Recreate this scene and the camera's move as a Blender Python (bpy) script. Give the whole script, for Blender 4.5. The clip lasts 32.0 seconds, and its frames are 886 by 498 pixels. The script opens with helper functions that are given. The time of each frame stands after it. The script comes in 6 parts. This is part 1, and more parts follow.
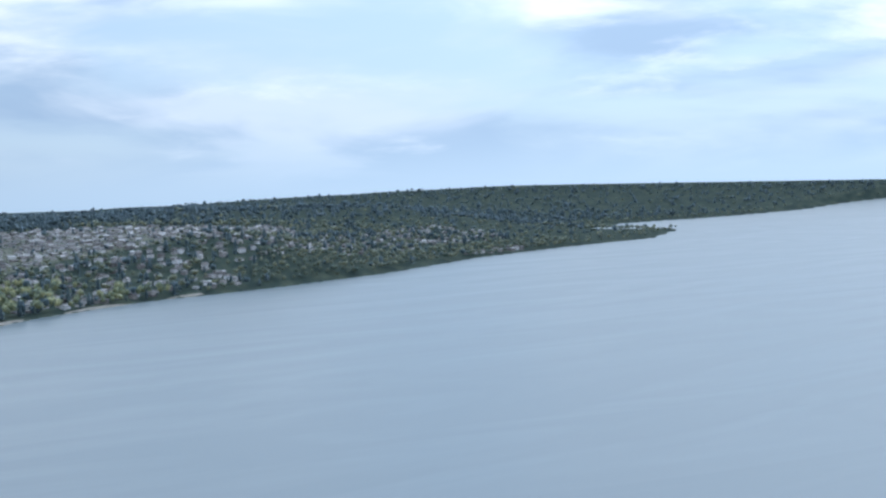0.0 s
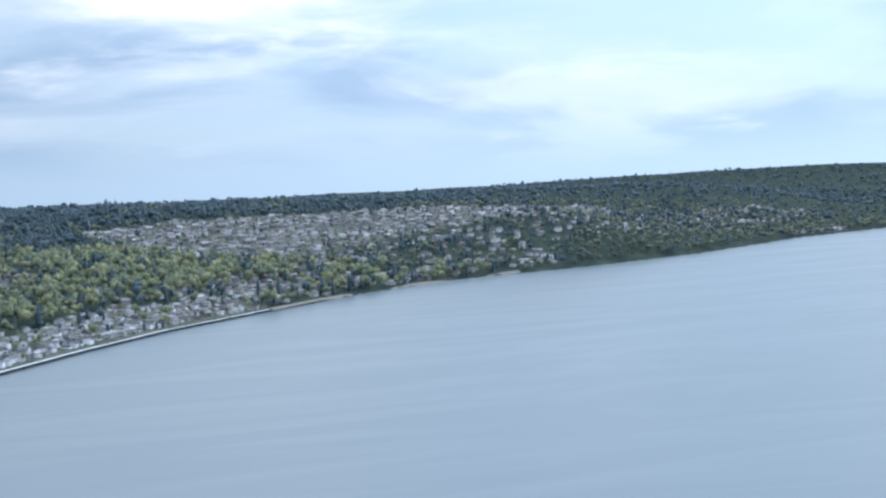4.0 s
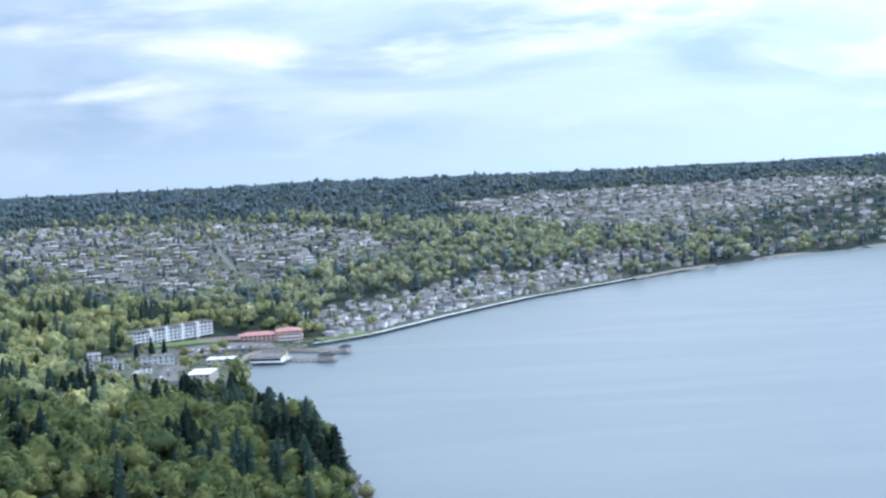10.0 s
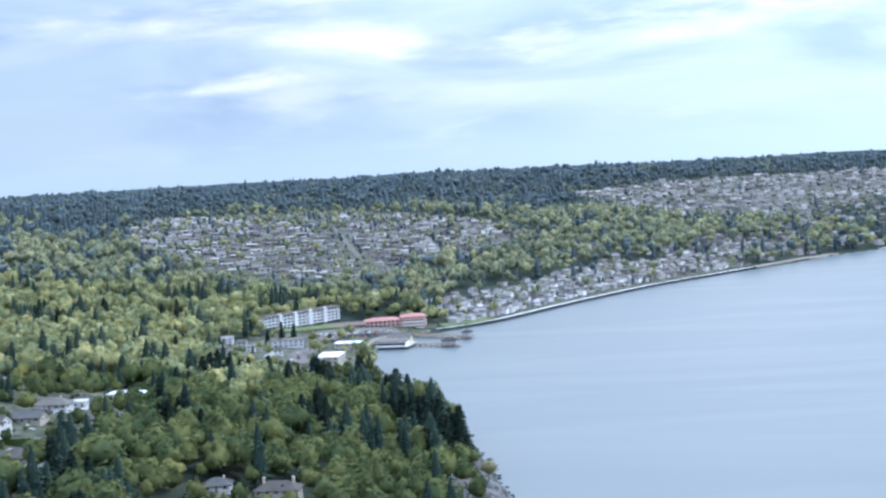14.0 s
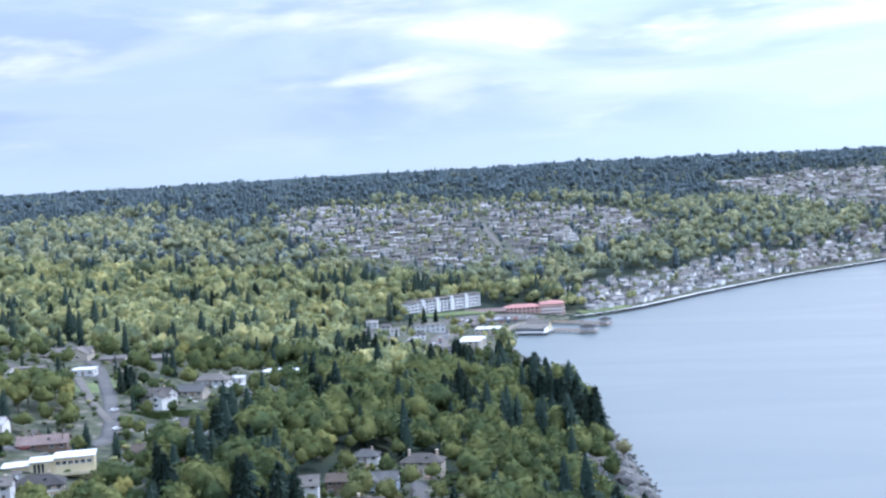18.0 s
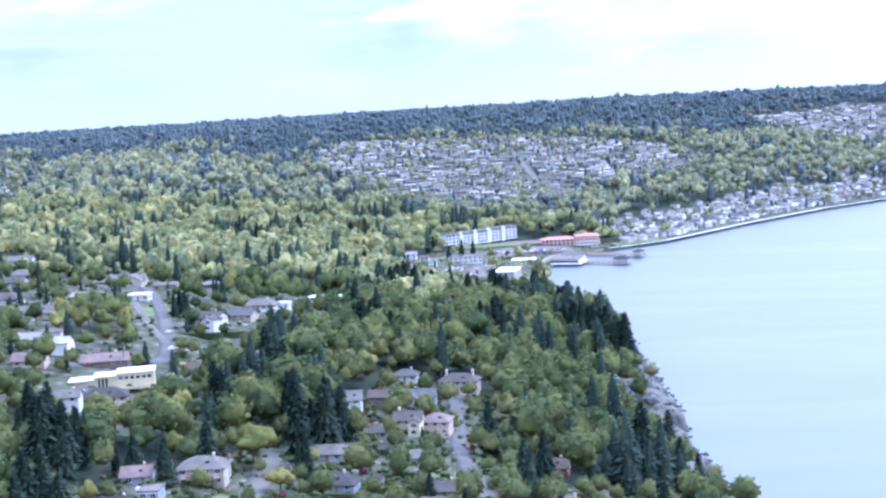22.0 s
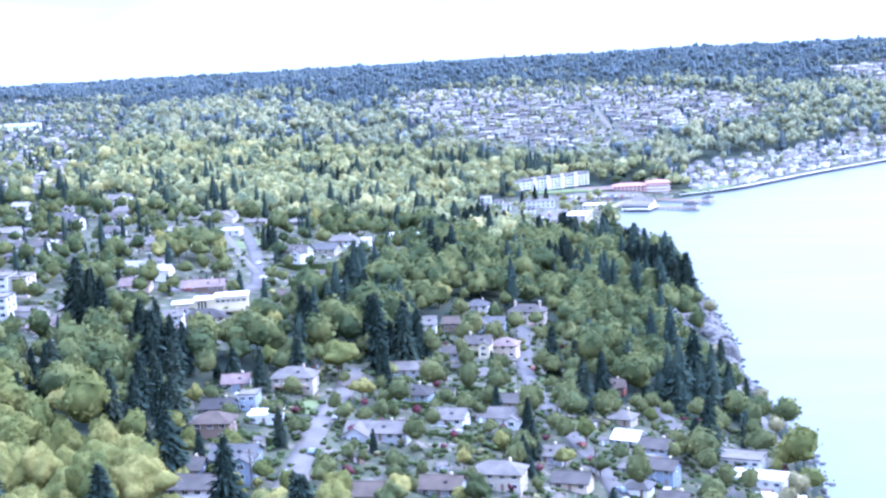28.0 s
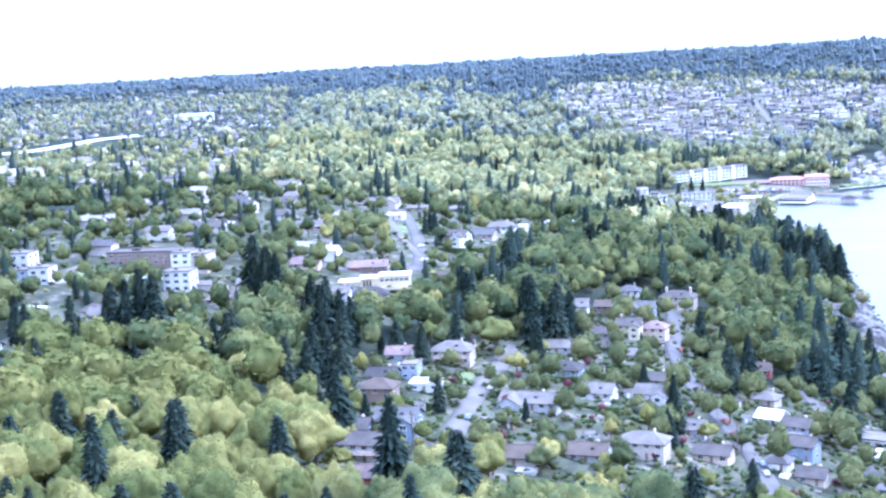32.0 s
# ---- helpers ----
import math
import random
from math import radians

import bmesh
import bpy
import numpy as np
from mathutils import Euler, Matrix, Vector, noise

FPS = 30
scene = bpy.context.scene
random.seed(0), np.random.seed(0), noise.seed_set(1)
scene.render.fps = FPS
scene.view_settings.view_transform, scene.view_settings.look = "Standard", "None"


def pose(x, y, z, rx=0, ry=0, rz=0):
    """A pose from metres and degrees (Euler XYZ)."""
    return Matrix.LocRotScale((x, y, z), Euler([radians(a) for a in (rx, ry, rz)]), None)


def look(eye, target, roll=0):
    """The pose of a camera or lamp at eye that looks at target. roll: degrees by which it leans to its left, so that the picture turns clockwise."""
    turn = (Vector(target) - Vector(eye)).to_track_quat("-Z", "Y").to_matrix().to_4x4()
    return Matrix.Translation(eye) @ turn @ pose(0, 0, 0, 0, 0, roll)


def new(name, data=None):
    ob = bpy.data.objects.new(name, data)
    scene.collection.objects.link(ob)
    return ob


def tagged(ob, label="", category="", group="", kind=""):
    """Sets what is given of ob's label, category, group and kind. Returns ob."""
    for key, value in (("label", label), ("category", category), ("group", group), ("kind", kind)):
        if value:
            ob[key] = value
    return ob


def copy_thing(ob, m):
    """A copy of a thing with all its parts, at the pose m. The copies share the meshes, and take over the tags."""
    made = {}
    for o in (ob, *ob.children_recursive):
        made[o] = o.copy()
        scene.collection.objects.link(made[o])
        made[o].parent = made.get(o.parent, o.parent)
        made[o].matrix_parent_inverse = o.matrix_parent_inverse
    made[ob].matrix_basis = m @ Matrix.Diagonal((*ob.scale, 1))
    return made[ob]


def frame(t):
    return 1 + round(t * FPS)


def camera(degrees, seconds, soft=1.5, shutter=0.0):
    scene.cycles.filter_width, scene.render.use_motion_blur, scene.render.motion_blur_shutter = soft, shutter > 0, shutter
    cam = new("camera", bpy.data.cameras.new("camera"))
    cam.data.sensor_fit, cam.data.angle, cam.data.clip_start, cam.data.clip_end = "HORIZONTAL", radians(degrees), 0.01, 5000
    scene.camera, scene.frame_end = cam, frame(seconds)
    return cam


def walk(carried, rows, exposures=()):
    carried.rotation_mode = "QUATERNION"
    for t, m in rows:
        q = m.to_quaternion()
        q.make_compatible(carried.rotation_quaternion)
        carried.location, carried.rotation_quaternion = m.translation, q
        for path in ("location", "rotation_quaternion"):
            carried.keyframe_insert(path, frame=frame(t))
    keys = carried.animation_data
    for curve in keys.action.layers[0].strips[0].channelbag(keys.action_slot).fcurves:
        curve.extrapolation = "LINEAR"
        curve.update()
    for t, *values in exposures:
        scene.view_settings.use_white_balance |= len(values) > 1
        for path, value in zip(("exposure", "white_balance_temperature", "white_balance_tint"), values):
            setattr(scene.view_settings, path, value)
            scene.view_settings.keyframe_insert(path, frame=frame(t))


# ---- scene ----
# camera: seconds, place, turn to the left, upward pitch and lean in degrees
cam = camera(35.667, 32.0, soft=2.5)
ROWS = [
    (0, 21.50, 79.38, 158.37, -32.579, -2.819, -2.202), (0.5, 20.20, 76.15, 158.40, -30.034, -2.842, -2.190),
    (1, 18.89, 72.92, 158.43, -28.421, -2.882, -2.241), (1.5, 17.59, 69.69, 158.46, -27.258, -2.947, -2.379),
    (2, 16.29, 66.46, 158.49, -25.855, -2.974, -2.377), (2.5, 14.99, 63.23, 158.52, -24.176, -3.005, -2.403),
    (3, 13.69, 60.00, 158.54, -22.446, -3.037, -2.436), (3.5, 12.38, 56.77, 158.57, -20.850, -3.070, -2.521),
    (5.5, 8.20, 43.94, 159.03, -15.148, -3.234, -2.699), (6, 7.23, 40.74, 159.17, -13.385, -3.247, -2.718),
    (6.5, 6.27, 37.54, 159.32, -11.509, -3.273, -2.723), (7, 5.31, 34.34, 159.46, -9.949, -3.312, -2.754),
    (7.5, 4.35, 31.15, 159.60, -8.652, -3.359, -2.792), (8, 3.39, 27.95, 159.74, -7.622, -3.414, -2.782),
    (8.5, 2.96, 24.45, 159.78, -6.750, -3.476, -2.818), (9, 2.54, 20.96, 159.81, -5.962, -3.522, -2.875),
    (9.5, 2.12, 17.47, 159.84, -5.136, -3.551, -2.920), (10, 1.69, 13.97, 159.87, -4.360, -3.599, -2.961),
    (10.5, 1.27, 10.48, 159.90, -3.713, -3.621, -3.009), (11, 0.85, 6.99, 159.94, -3.266, -3.654, -3.055),
    (11.5, 0.42, 3.49, 159.97, -2.982, -3.688, -3.131), (12, 0.00, -0.00, 160.00, -2.439, -3.711, -3.136),
    (12.5, 0.01, -3.44, 160.00, -1.609, -3.717, -3.176), (13, 0.02, -6.88, 160.00, -0.827, -3.729, -3.209),
    (13.5, 0.03, -10.32, 160.01, -0.152, -3.741, -3.214), (14, 0.03, -13.76, 160.01, 0.688, -3.751, -3.260),
    (14.5, 0.04, -17.20, 160.01, 2.048, -3.726, -3.257), (16.5, 0.50, -31.47, 160.11, 4.653, -3.803, -3.291),
    (17, 0.93, -35.42, 160.21, 5.137, -3.822, -3.321), (17.5, 1.36, -39.38, 160.30, 5.833, -3.834, -3.366),
    (18, 1.79, -43.33, 160.40, 6.533, -3.840, -3.380), (18.5, 2.22, -47.28, 160.49, 7.138, -3.839, -3.363),
    (19, 2.65, -51.23, 160.58, 8.196, -3.888, -3.296), (19.5, 3.09, -55.18, 160.68, 8.374, -4.004, -3.343),
    (20, 3.52, -59.13, 160.77, 8.357, -4.245, -3.299), (20.5, 4.34, -63.13, 160.70, 8.336, -4.639, -3.373),
    (21, 5.16, -67.14, 160.62, 8.327, -5.165, -3.409), (21.5, 5.99, -71.14, 160.55, 8.322, -5.766, -3.407),
    (22, 6.81, -75.14, 160.47, 8.313, -6.417, -3.466), (22.5, 7.64, -79.14, 160.40, 8.293, -7.214, -3.427),
    (23, 8.46, -83.15, 160.32, 8.279, -7.798, -3.454), (23.5, 9.29, -87.15, 160.25, 8.211, -8.263, -3.500),
    (24, 10.11, -91.15, 160.17, 8.176, -8.449, -3.418), (24.5, 10.94, -94.89, 160.18, 8.126, -8.486, -3.429),
    (26.5, 14.27, -109.83, 160.22, 8.040, -8.510, -3.410), (27, 15.11, -113.57, 160.23, 8.657, -8.471, -3.386),
    (27.5, 15.94, -117.30, 160.24, 10.128, -8.390, -3.397), (28, 16.77, -121.04, 160.25, 11.669, -8.306, -3.310),
    (28.5, 17.73, -124.54, 160.26, 12.812, -8.246, -3.328), (29, 18.69, -128.04, 160.28, 13.671, -8.243, -3.301),
    (29.5, 19.65, -131.54, 160.29, 14.417, -8.238, -3.290), (30, 20.61, -135.04, 160.31, 15.062, -8.231, -3.270),
    (30.5, 21.57, -138.54, 160.33, 15.544, -8.240, -3.277), (31, 22.53, -142.04, 160.34, 15.911, -8.278, -3.282),
    (31.5, 23.49, -145.55, 160.36, 16.736, -8.259, -3.264), (32, 24.45, -149.05, 160.38, 18.280, -8.222, -3.250)]


def aim(x, y, z, yaw, pitch, roll):
    return pose(x, y, z, 0, 0, yaw) @ pose(0, 0, 0, 90 + pitch) @ pose(0, 0, 0, 0, 0, roll)


EXPOSURES = [(0, -0.36, 5650, 8), (6, -0.02, 5650, 9), (13, 0.22, 5600, 11), (19, 0.4, 5600, 16), (20.5, 0.55, 5550, 17), (23, 0.93, 4980, 30), (24.5, 1.02, 4950, 31), (28, 1.32, 4950, 29), (32, 1.42, 4980, 28)]
walk(cam, [(row[0], aim(*row[1:])) for row in ROWS], EXPOSURES)

# ---- world, sun ----
ZENITH = 1.8                    # how much brighter the overcast sky is overhead
SUN_TURN, SUN_HIGH = 56, 46   # degrees to the right of +y, and above the horizon


def make_world():
    world = bpy.data.worlds.new("sky")
    world.use_nodes = True
    scene.world = world
    nt = world.node_tree
    nt.nodes.clear()
    N, L = nt.nodes.new, nt.links.new

    def math_node(op, a, b=None, clamp=False):
        n = N("ShaderNodeMath")
        n.operation, n.use_clamp = op, clamp
        for k, v in enumerate((a, b)):
            if v is None:
                continue
            if isinstance(v, (int, float)):
                n.inputs[k].default_value = v
            else:
                L(v, n.inputs[k])
        return n.outputs[0]

    sky = N("ShaderNodeTexSky")
    sky.sky_type, sky.sun_disc = "NISHITA", False
    sky.sun_elevation, sky.sun_rotation = radians(SUN_HIGH), radians(SUN_TURN)
    sky.air_density, sky.dust_density, sky.ozone_density, sky.altitude = 1.0, 0.6, 3.0, 100
    co = N("ShaderNodeTexCoord")
    sep = N("ShaderNodeSeparateXYZ")
    L(co.outputs["Generated"], sep.inputs[0])
    comb = N("ShaderNodeMapping")
    comb.inputs["Scale"].default_value = (1, 1, 4.5)
    L(co.outputs["Generated"], comb.inputs[0])

    def cloud(scale, detail, rough, seed, warp):
        n = N("ShaderNodeTexNoise")
        n.inputs["Scale"].default_value, n.inputs["Detail"].default_value = scale, detail
        n.inputs["Roughness"].default_value, n.inputs["Distortion"].default_value = rough, warp
        m = N("ShaderNodeMapping")
        m.inputs["Location"].default_value = (seed, seed * 0.7, seed * 0.3)
        L(comb.outputs[0], m.inputs[0]), L(m.outputs[0], n.inputs["Vector"])
        return n.outputs["Fac"]

    def ramp(v, a, b):
        r = N("ShaderNodeMapRange")
        r.interpolation_type = "SMOOTHSTEP"
        r.inputs["From Min"].default_value, r.inputs["From Max"].default_value = a, b
        L(v, r.inputs["Value"])
        return r.outputs[0]

    def mix(fac, a, b):
        n = N("ShaderNodeMix")
        n.data_type = "RGBA"
        for k, v in ((0, fac), (6, a), (7, b)):
            if v is None:
                continue
            if isinstance(v, (int, float)):
                n.inputs[k].default_value = v
            elif isinstance(v, tuple):
                n.inputs[k].default_value = (*v, 1)
            else:
                L(v, n.inputs[k])
        return n.outputs[2]

    scaled = N("ShaderNodeVectorMath")
    scaled.operation = "SCALE"
    L(sky.outputs[0], scaled.inputs[0])
    scaled.inputs["Scale"].default_value = 0.10
    cover = ramp(cloud(4.0, 5, 0.5, 3.1, 0.5), 0.34, 0.62)
    thick = ramp(cloud(4.4, 5, 0.48, 11.7, 0.4), 0.39, 0.57)
    heaped = math_node("ADD", cloud(6.5, 6, 0.58, 29.3, 0.2), math_node("MULTIPLY", ramp(sep.outputs[2], 0.03, 0.19), 0.20))
    bright = ramp(heaped, 0.51, 0.80)
    clouds = mix(thick, (0.79, 0.86, 0.945), (0.48, 0.605, 0.76))
    clouds = mix(bright, clouds, (1.16, 1.16, 1.17))
    veil = mix(0.75, scaled.outputs[0], (0.645, 0.78, 0.93))
    high = mix(cover, veil, clouds)
    low = mix(ramp(sep.outputs[2], -0.01, 0.05), (0.625, 0.76, 0.895), high)
    # an overcast sky is brightest overhead, and round the hidden sun
    toward = N("ShaderNodeVectorMath")
    toward.operation = "DOT_PRODUCT"
    L(co.outputs["Generated"], toward.inputs[0])
    toward.inputs[1].default_value = (math.sin(radians(SUN_TURN)) * math.cos(radians(SUN_HIGH)), math.cos(radians(SUN_TURN)) * math.cos(radians(SUN_HIGH)), math.sin(radians(SUN_HIGH)))
    lift = math_node("ADD", math_node("ADD", 0.85, math_node("MULTIPLY", ramp(sep.outputs[2], 0.12, 0.8), ZENITH)), math_node("MULTIPLY", ramp(toward.outputs["Value"], 0.2, 1.0), 0.72))
    last = N("ShaderNodeVectorMath")
    last.operation = "SCALE"
    L(low, last.inputs[0]), L(lift, last.inputs["Scale"])
    # between the clouds overhead the clear sky shows deeper blue
    low = mix(ramp(sep.outputs[2], 0.38, 0.85), last.outputs[0], None)
    deep = low.node
    blue = N("ShaderNodeVectorMath")
    blue.operation = "MULTIPLY"
    L(last.outputs[0], blue.inputs[0])
    blue.inputs[1].default_value = (0.84, 0.96, 1.14)
    L(blue.outputs[0], deep.inputs[7])
    bg = N("ShaderNodeBackground")
    L(low, bg.inputs["Color"])
    bg.inputs["Strength"].default_value = 1.0
    out = N("ShaderNodeOutputWorld")
    L(bg.outputs[0], out.inputs["Surface"])


make_world()
sun = new("sun", bpy.data.lights.new("sun", "SUN"))
sun.data.energy, sun.data.angle, sun.data.color = 2.1, radians(2.0), (1.0, 0.95, 0.87)
sun.matrix_world = look((0, 0, 0), (-math.sin(radians(SUN_TURN)) * math.cos(radians(SUN_HIGH)),
                                   -math.cos(radians(SUN_TURN)) * math.cos(radians(SUN_HIGH)), -math.sin(radians(SUN_HIGH))))

# ---- materials ----
def material(name, colors, rough=0.8, scale=0.3, fine=4.0, relief=0.0, by_object=0.0, by_island=0.0, metal=0.0, through_light=0.0, spec=0.3, haze_sheen=0.0, leafy=0.0):
    """A surface of two or three colours, mixed by coarse and fine noise at world size; by_object and by_island shift its brightness piece by piece."""
    m = bpy.data.materials.new(name)
    m.use_nodes = True
    nt = m.node_tree
    N, L = nt.nodes.new, nt.links.new
    bsdf = nt.nodes["Principled BSDF"]
    bsdf.inputs["Roughness"].default_value, bsdf.inputs["Metallic"].default_value = rough, metal
    bsdf.inputs["Specular IOR Level"].default_value = spec
    if haze_sheen:
        # a pale blue sheen that stands in for haze over the woods
        bsdf.inputs["Sheen Weight"].default_value, bsdf.inputs["Sheen Roughness"].default_value = haze_sheen, 0.55
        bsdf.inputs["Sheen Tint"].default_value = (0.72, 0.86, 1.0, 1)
    geo = N("ShaderNodeNewGeometry")
    coarse, grain = N("ShaderNodeTexNoise"), N("ShaderNodeTexNoise")
    for n, s, d in ((coarse, scale, 3), (grain, fine, 2)):
        n.inputs["Scale"].default_value, n.inputs["Detail"].default_value = s, d
        L(geo.outputs["Position"], n.inputs["Vector"])
    add = N("ShaderNodeMath")
    add.operation = "MULTIPLY_ADD"
    L(grain.outputs["Fac"], add.inputs[0])
    add.inputs[1].default_value = 0.35
    L(coarse.outputs["Fac"], add.inputs[2])
    value = add.outputs[0]
    info = N("ShaderNodeObjectInfo")
    for amount, source in ((by_object, info.outputs["Random"]), (by_island, geo.outputs["Random Per Island"])):
        if amount:
            more = N("ShaderNodeMath")
            more.operation = "MULTIPLY_ADD"
            L(source, more.inputs[0])
            more.inputs[1].default_value = amount
            L(value, more.inputs[2])
            value = more.outputs[0]
    span = N("ShaderNodeMapRange")
    mid = 0.675 + 0.5 * (by_object + by_island)
    half = 0.2 + 0.45 * (by_object + by_island)
    span.inputs["From Min"].default_value, span.inputs["From Max"].default_value = mid - half, mid + half
    L(value, span.inputs["Value"])
    ramp = N("ShaderNodeValToRGB")
    els = ramp.color_ramp.elements
    while len(els) < len(colors):
        els.new(0.5)
    for k, c in enumerate(colors):
        els[k].position, els[k].color = k / max(1, len(colors) - 1), (*c, 1)
    L(span.outputs[0], ramp.inputs["Fac"])
    L(ramp.outputs["Color"], bsdf.inputs["Base Color"])
    if relief:
        bump = N("ShaderNodeBump")
        bump.inputs["Strength"].default_value, bump.inputs["Distance"].default_value = 0.6, relief
        L(grain.outputs["Fac"], bump.inputs["Height"]), L(bump.outputs[0], bsdf.inputs["Normal"])
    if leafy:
        # tufts of leaves: small relief, and shade painted into the hollows between them
        tufts, bump, gap_shade, dim = N("ShaderNodeTexNoise"), N("ShaderNodeBump"), N("ShaderNodeMapRange"), N("ShaderNodeMix")
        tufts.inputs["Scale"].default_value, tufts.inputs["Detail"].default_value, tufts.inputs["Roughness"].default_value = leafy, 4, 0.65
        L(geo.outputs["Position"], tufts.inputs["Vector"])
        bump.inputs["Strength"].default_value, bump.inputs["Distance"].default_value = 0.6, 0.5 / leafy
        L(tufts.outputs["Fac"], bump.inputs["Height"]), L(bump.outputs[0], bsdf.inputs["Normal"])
        gap_shade.inputs["From Min"].default_value, gap_shade.inputs["From Max"].default_value, gap_shade.inputs["To Min"].default_value, gap_shade.inputs["To Max"].default_value = 0.36, 0.62, 0.80, 1.12
        L(tufts.outputs["Fac"], gap_shade.inputs["Value"])
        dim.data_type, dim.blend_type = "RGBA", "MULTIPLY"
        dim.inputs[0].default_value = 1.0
        L(ramp.outputs["Color"], dim.inputs[6]), L(gap_shade.outputs[0], dim.inputs[7]), L(dim.outputs[2], bsdf.inputs["Base Color"])
    if through_light:
        tr, mixed = N("ShaderNodeBsdfTranslucent"), N("ShaderNodeMixShader")
        L(ramp.outputs["Color"], tr.inputs["Color"])
        mixed.inputs[0].default_value = through_light
        L(bsdf.outputs[0], mixed.inputs[1]), L(tr.outputs[0], mixed.inputs[2])
        L(mixed.outputs[0], nt.nodes["Material Output"].inputs["Surface"])
    return m


def tint(r, g, b, spread=0.18):
    """Two neighbouring tones of one paint."""
    return [tuple(max(0, c * (1 - spread)) for c in (r, g, b)), tuple(min(0.9, c * (1 + spread)) for c in (r, g, b))]


M = {}
M["ground"] = material("ground_cover", [(0.020, 0.028, 0.024), (0.032, 0.042, 0.032), (0.055, 0.062, 0.042)], 1.0, 0.035, 0.6, spec=0.02)
M["yard"] = material("gardens", [(0.016, 0.022, 0.014), (0.034, 0.038, 0.024), (0.055, 0.064, 0.032), (0.075, 0.07, 0.048), (0.16, 0.14, 0.12)], 0.95, 0.16, 1.1)
M["lawn"] = material("lawn", [(0.07, 0.095, 0.035), (0.13, 0.15, 0.06)], 0.95, 0.08, 2)
M["asphalt"] = material("asphalt", [(0.060, 0.056, 0.052), (0.10, 0.093, 0.085)], 0.9, 0.12, 1.5)
M["asphalt_pale"] = material("worn_pale_asphalt", [(0.080, 0.072, 0.061), (0.125, 0.112, 0.096)], 0.9, 0.1, 1.2)
M["concrete"] = material("concrete", tint(0.42, 0.41, 0.39), 0.85, 0.2, 2)
M["seawall"] = material("seawall_concrete", [(0.018, 0.02, 0.022), (0.045, 0.046, 0.045)], 0.9, 0.2, 1.2)
M["rock"] = material("shore_rock", [(0.045, 0.045, 0.042), (0.09, 0.086, 0.079), (0.15, 0.14, 0.128)], 0.9, 0.25, 1.5, by_island=0.4)
M["sand"] = material("sand", tint(0.17, 0.15, 0.12), 0.95, 0.05, 1)
M["leaf"] = material("broad_leaves", [(0.105, 0.134, 0.072), (0.25, 0.262, 0.112), (0.47, 0.42, 0.168)], 0.85, 0.06, 0.2, by_island=0.04, through_light=0.3, spec=0.08, haze_sheen=0.08, leafy=0.5)
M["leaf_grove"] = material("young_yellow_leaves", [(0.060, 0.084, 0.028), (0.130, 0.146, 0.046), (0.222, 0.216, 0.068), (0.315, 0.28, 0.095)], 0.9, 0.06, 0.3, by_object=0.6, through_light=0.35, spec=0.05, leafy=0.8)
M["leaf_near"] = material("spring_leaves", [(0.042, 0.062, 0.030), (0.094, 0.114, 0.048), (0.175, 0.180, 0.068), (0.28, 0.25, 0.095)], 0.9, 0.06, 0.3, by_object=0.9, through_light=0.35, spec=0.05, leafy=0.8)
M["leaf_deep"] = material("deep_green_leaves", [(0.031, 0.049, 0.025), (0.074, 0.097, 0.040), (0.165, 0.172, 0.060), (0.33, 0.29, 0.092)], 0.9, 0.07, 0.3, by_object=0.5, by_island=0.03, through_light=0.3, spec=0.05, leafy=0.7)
# far conifers: haze put into the needle colour as a pale blue cast
M["needle_haze"] = material("blue_green_needles", [(0.046, 0.064, 0.067), (0.064, 0.086, 0.087), (0.092, 0.114, 0.108)], 0.9, 0.03, 0.1, by_island=0.03, through_light=0.1, spec=0.05, haze_sheen=0.2)
# far broad leaves: colours muted and blued to carry haze
M["leaf_haze"] = material("muted_green_leaves", [(0.11, 0.135, 0.09), (0.225, 0.238, 0.125), (0.40, 0.37, 0.175)], 0.85, 0.05, 0.2, by_island=0.04, through_light=0.3, spec=0.08, haze_sheen=0.2, leafy=0.4)
M["leaf_haze_dull"] = material("dull_green_leaves", [(0.075, 0.10, 0.075), (0.15, 0.165, 0.105), (0.27, 0.255, 0.145)], 0.85, 0.05, 0.2, by_island=0.04, through_light=0.3, spec=0.08, haze_sheen=0.2, leafy=0.4)
M["leaf_pale"] = material("opening_buds", [(0.13, 0.125, 0.06), (0.27, 0.245, 0.12)], 0.8, 0.1, 0.8, by_island=0.3, through_light=0.3)
M["leaf_plum"] = material("plum_leaves", [(0.06, 0.015, 0.02), (0.14, 0.04, 0.05)], 0.75, 0.2, 1, by_island=0.3, through_light=0.25)
M["needle"] = material("conifer_needles", [(0.020, 0.034, 0.028), (0.036, 0.056, 0.043), (0.068, 0.088, 0.060)], 0.9, 0.05, 0.3, by_object=0.3, by_island=0.08, through_light=0.05, spec=0.05)
M["hedge"] = material("hedge_leaves", [(0.03, 0.05, 0.015), (0.08, 0.11, 0.03)], 0.85, 0.3, 2, by_island=0.3, through_light=0.15)
M["bark"] = material("bark", [(0.07, 0.055, 0.04), (0.16, 0.13, 0.10)], 0.95, 0.5, 3)
M["glass"] = material("window_glass", [(0.015, 0.02, 0.026), (0.04, 0.05, 0.06)], 0.08, 0.15, 1, spec=0.6)
M["frame"] = material("window_paint", tint(0.72, 0.72, 0.70, 0.08), 0.5, 1, 6)
M["wood"] = material("deck_wood", tint(0.24, 0.17, 0.12), 0.85, 0.5, 3)
M["metal"] = material("grey_metal", tint(0.35, 0.36, 0.37), 0.45, 0.5, 3, metal=0.7)
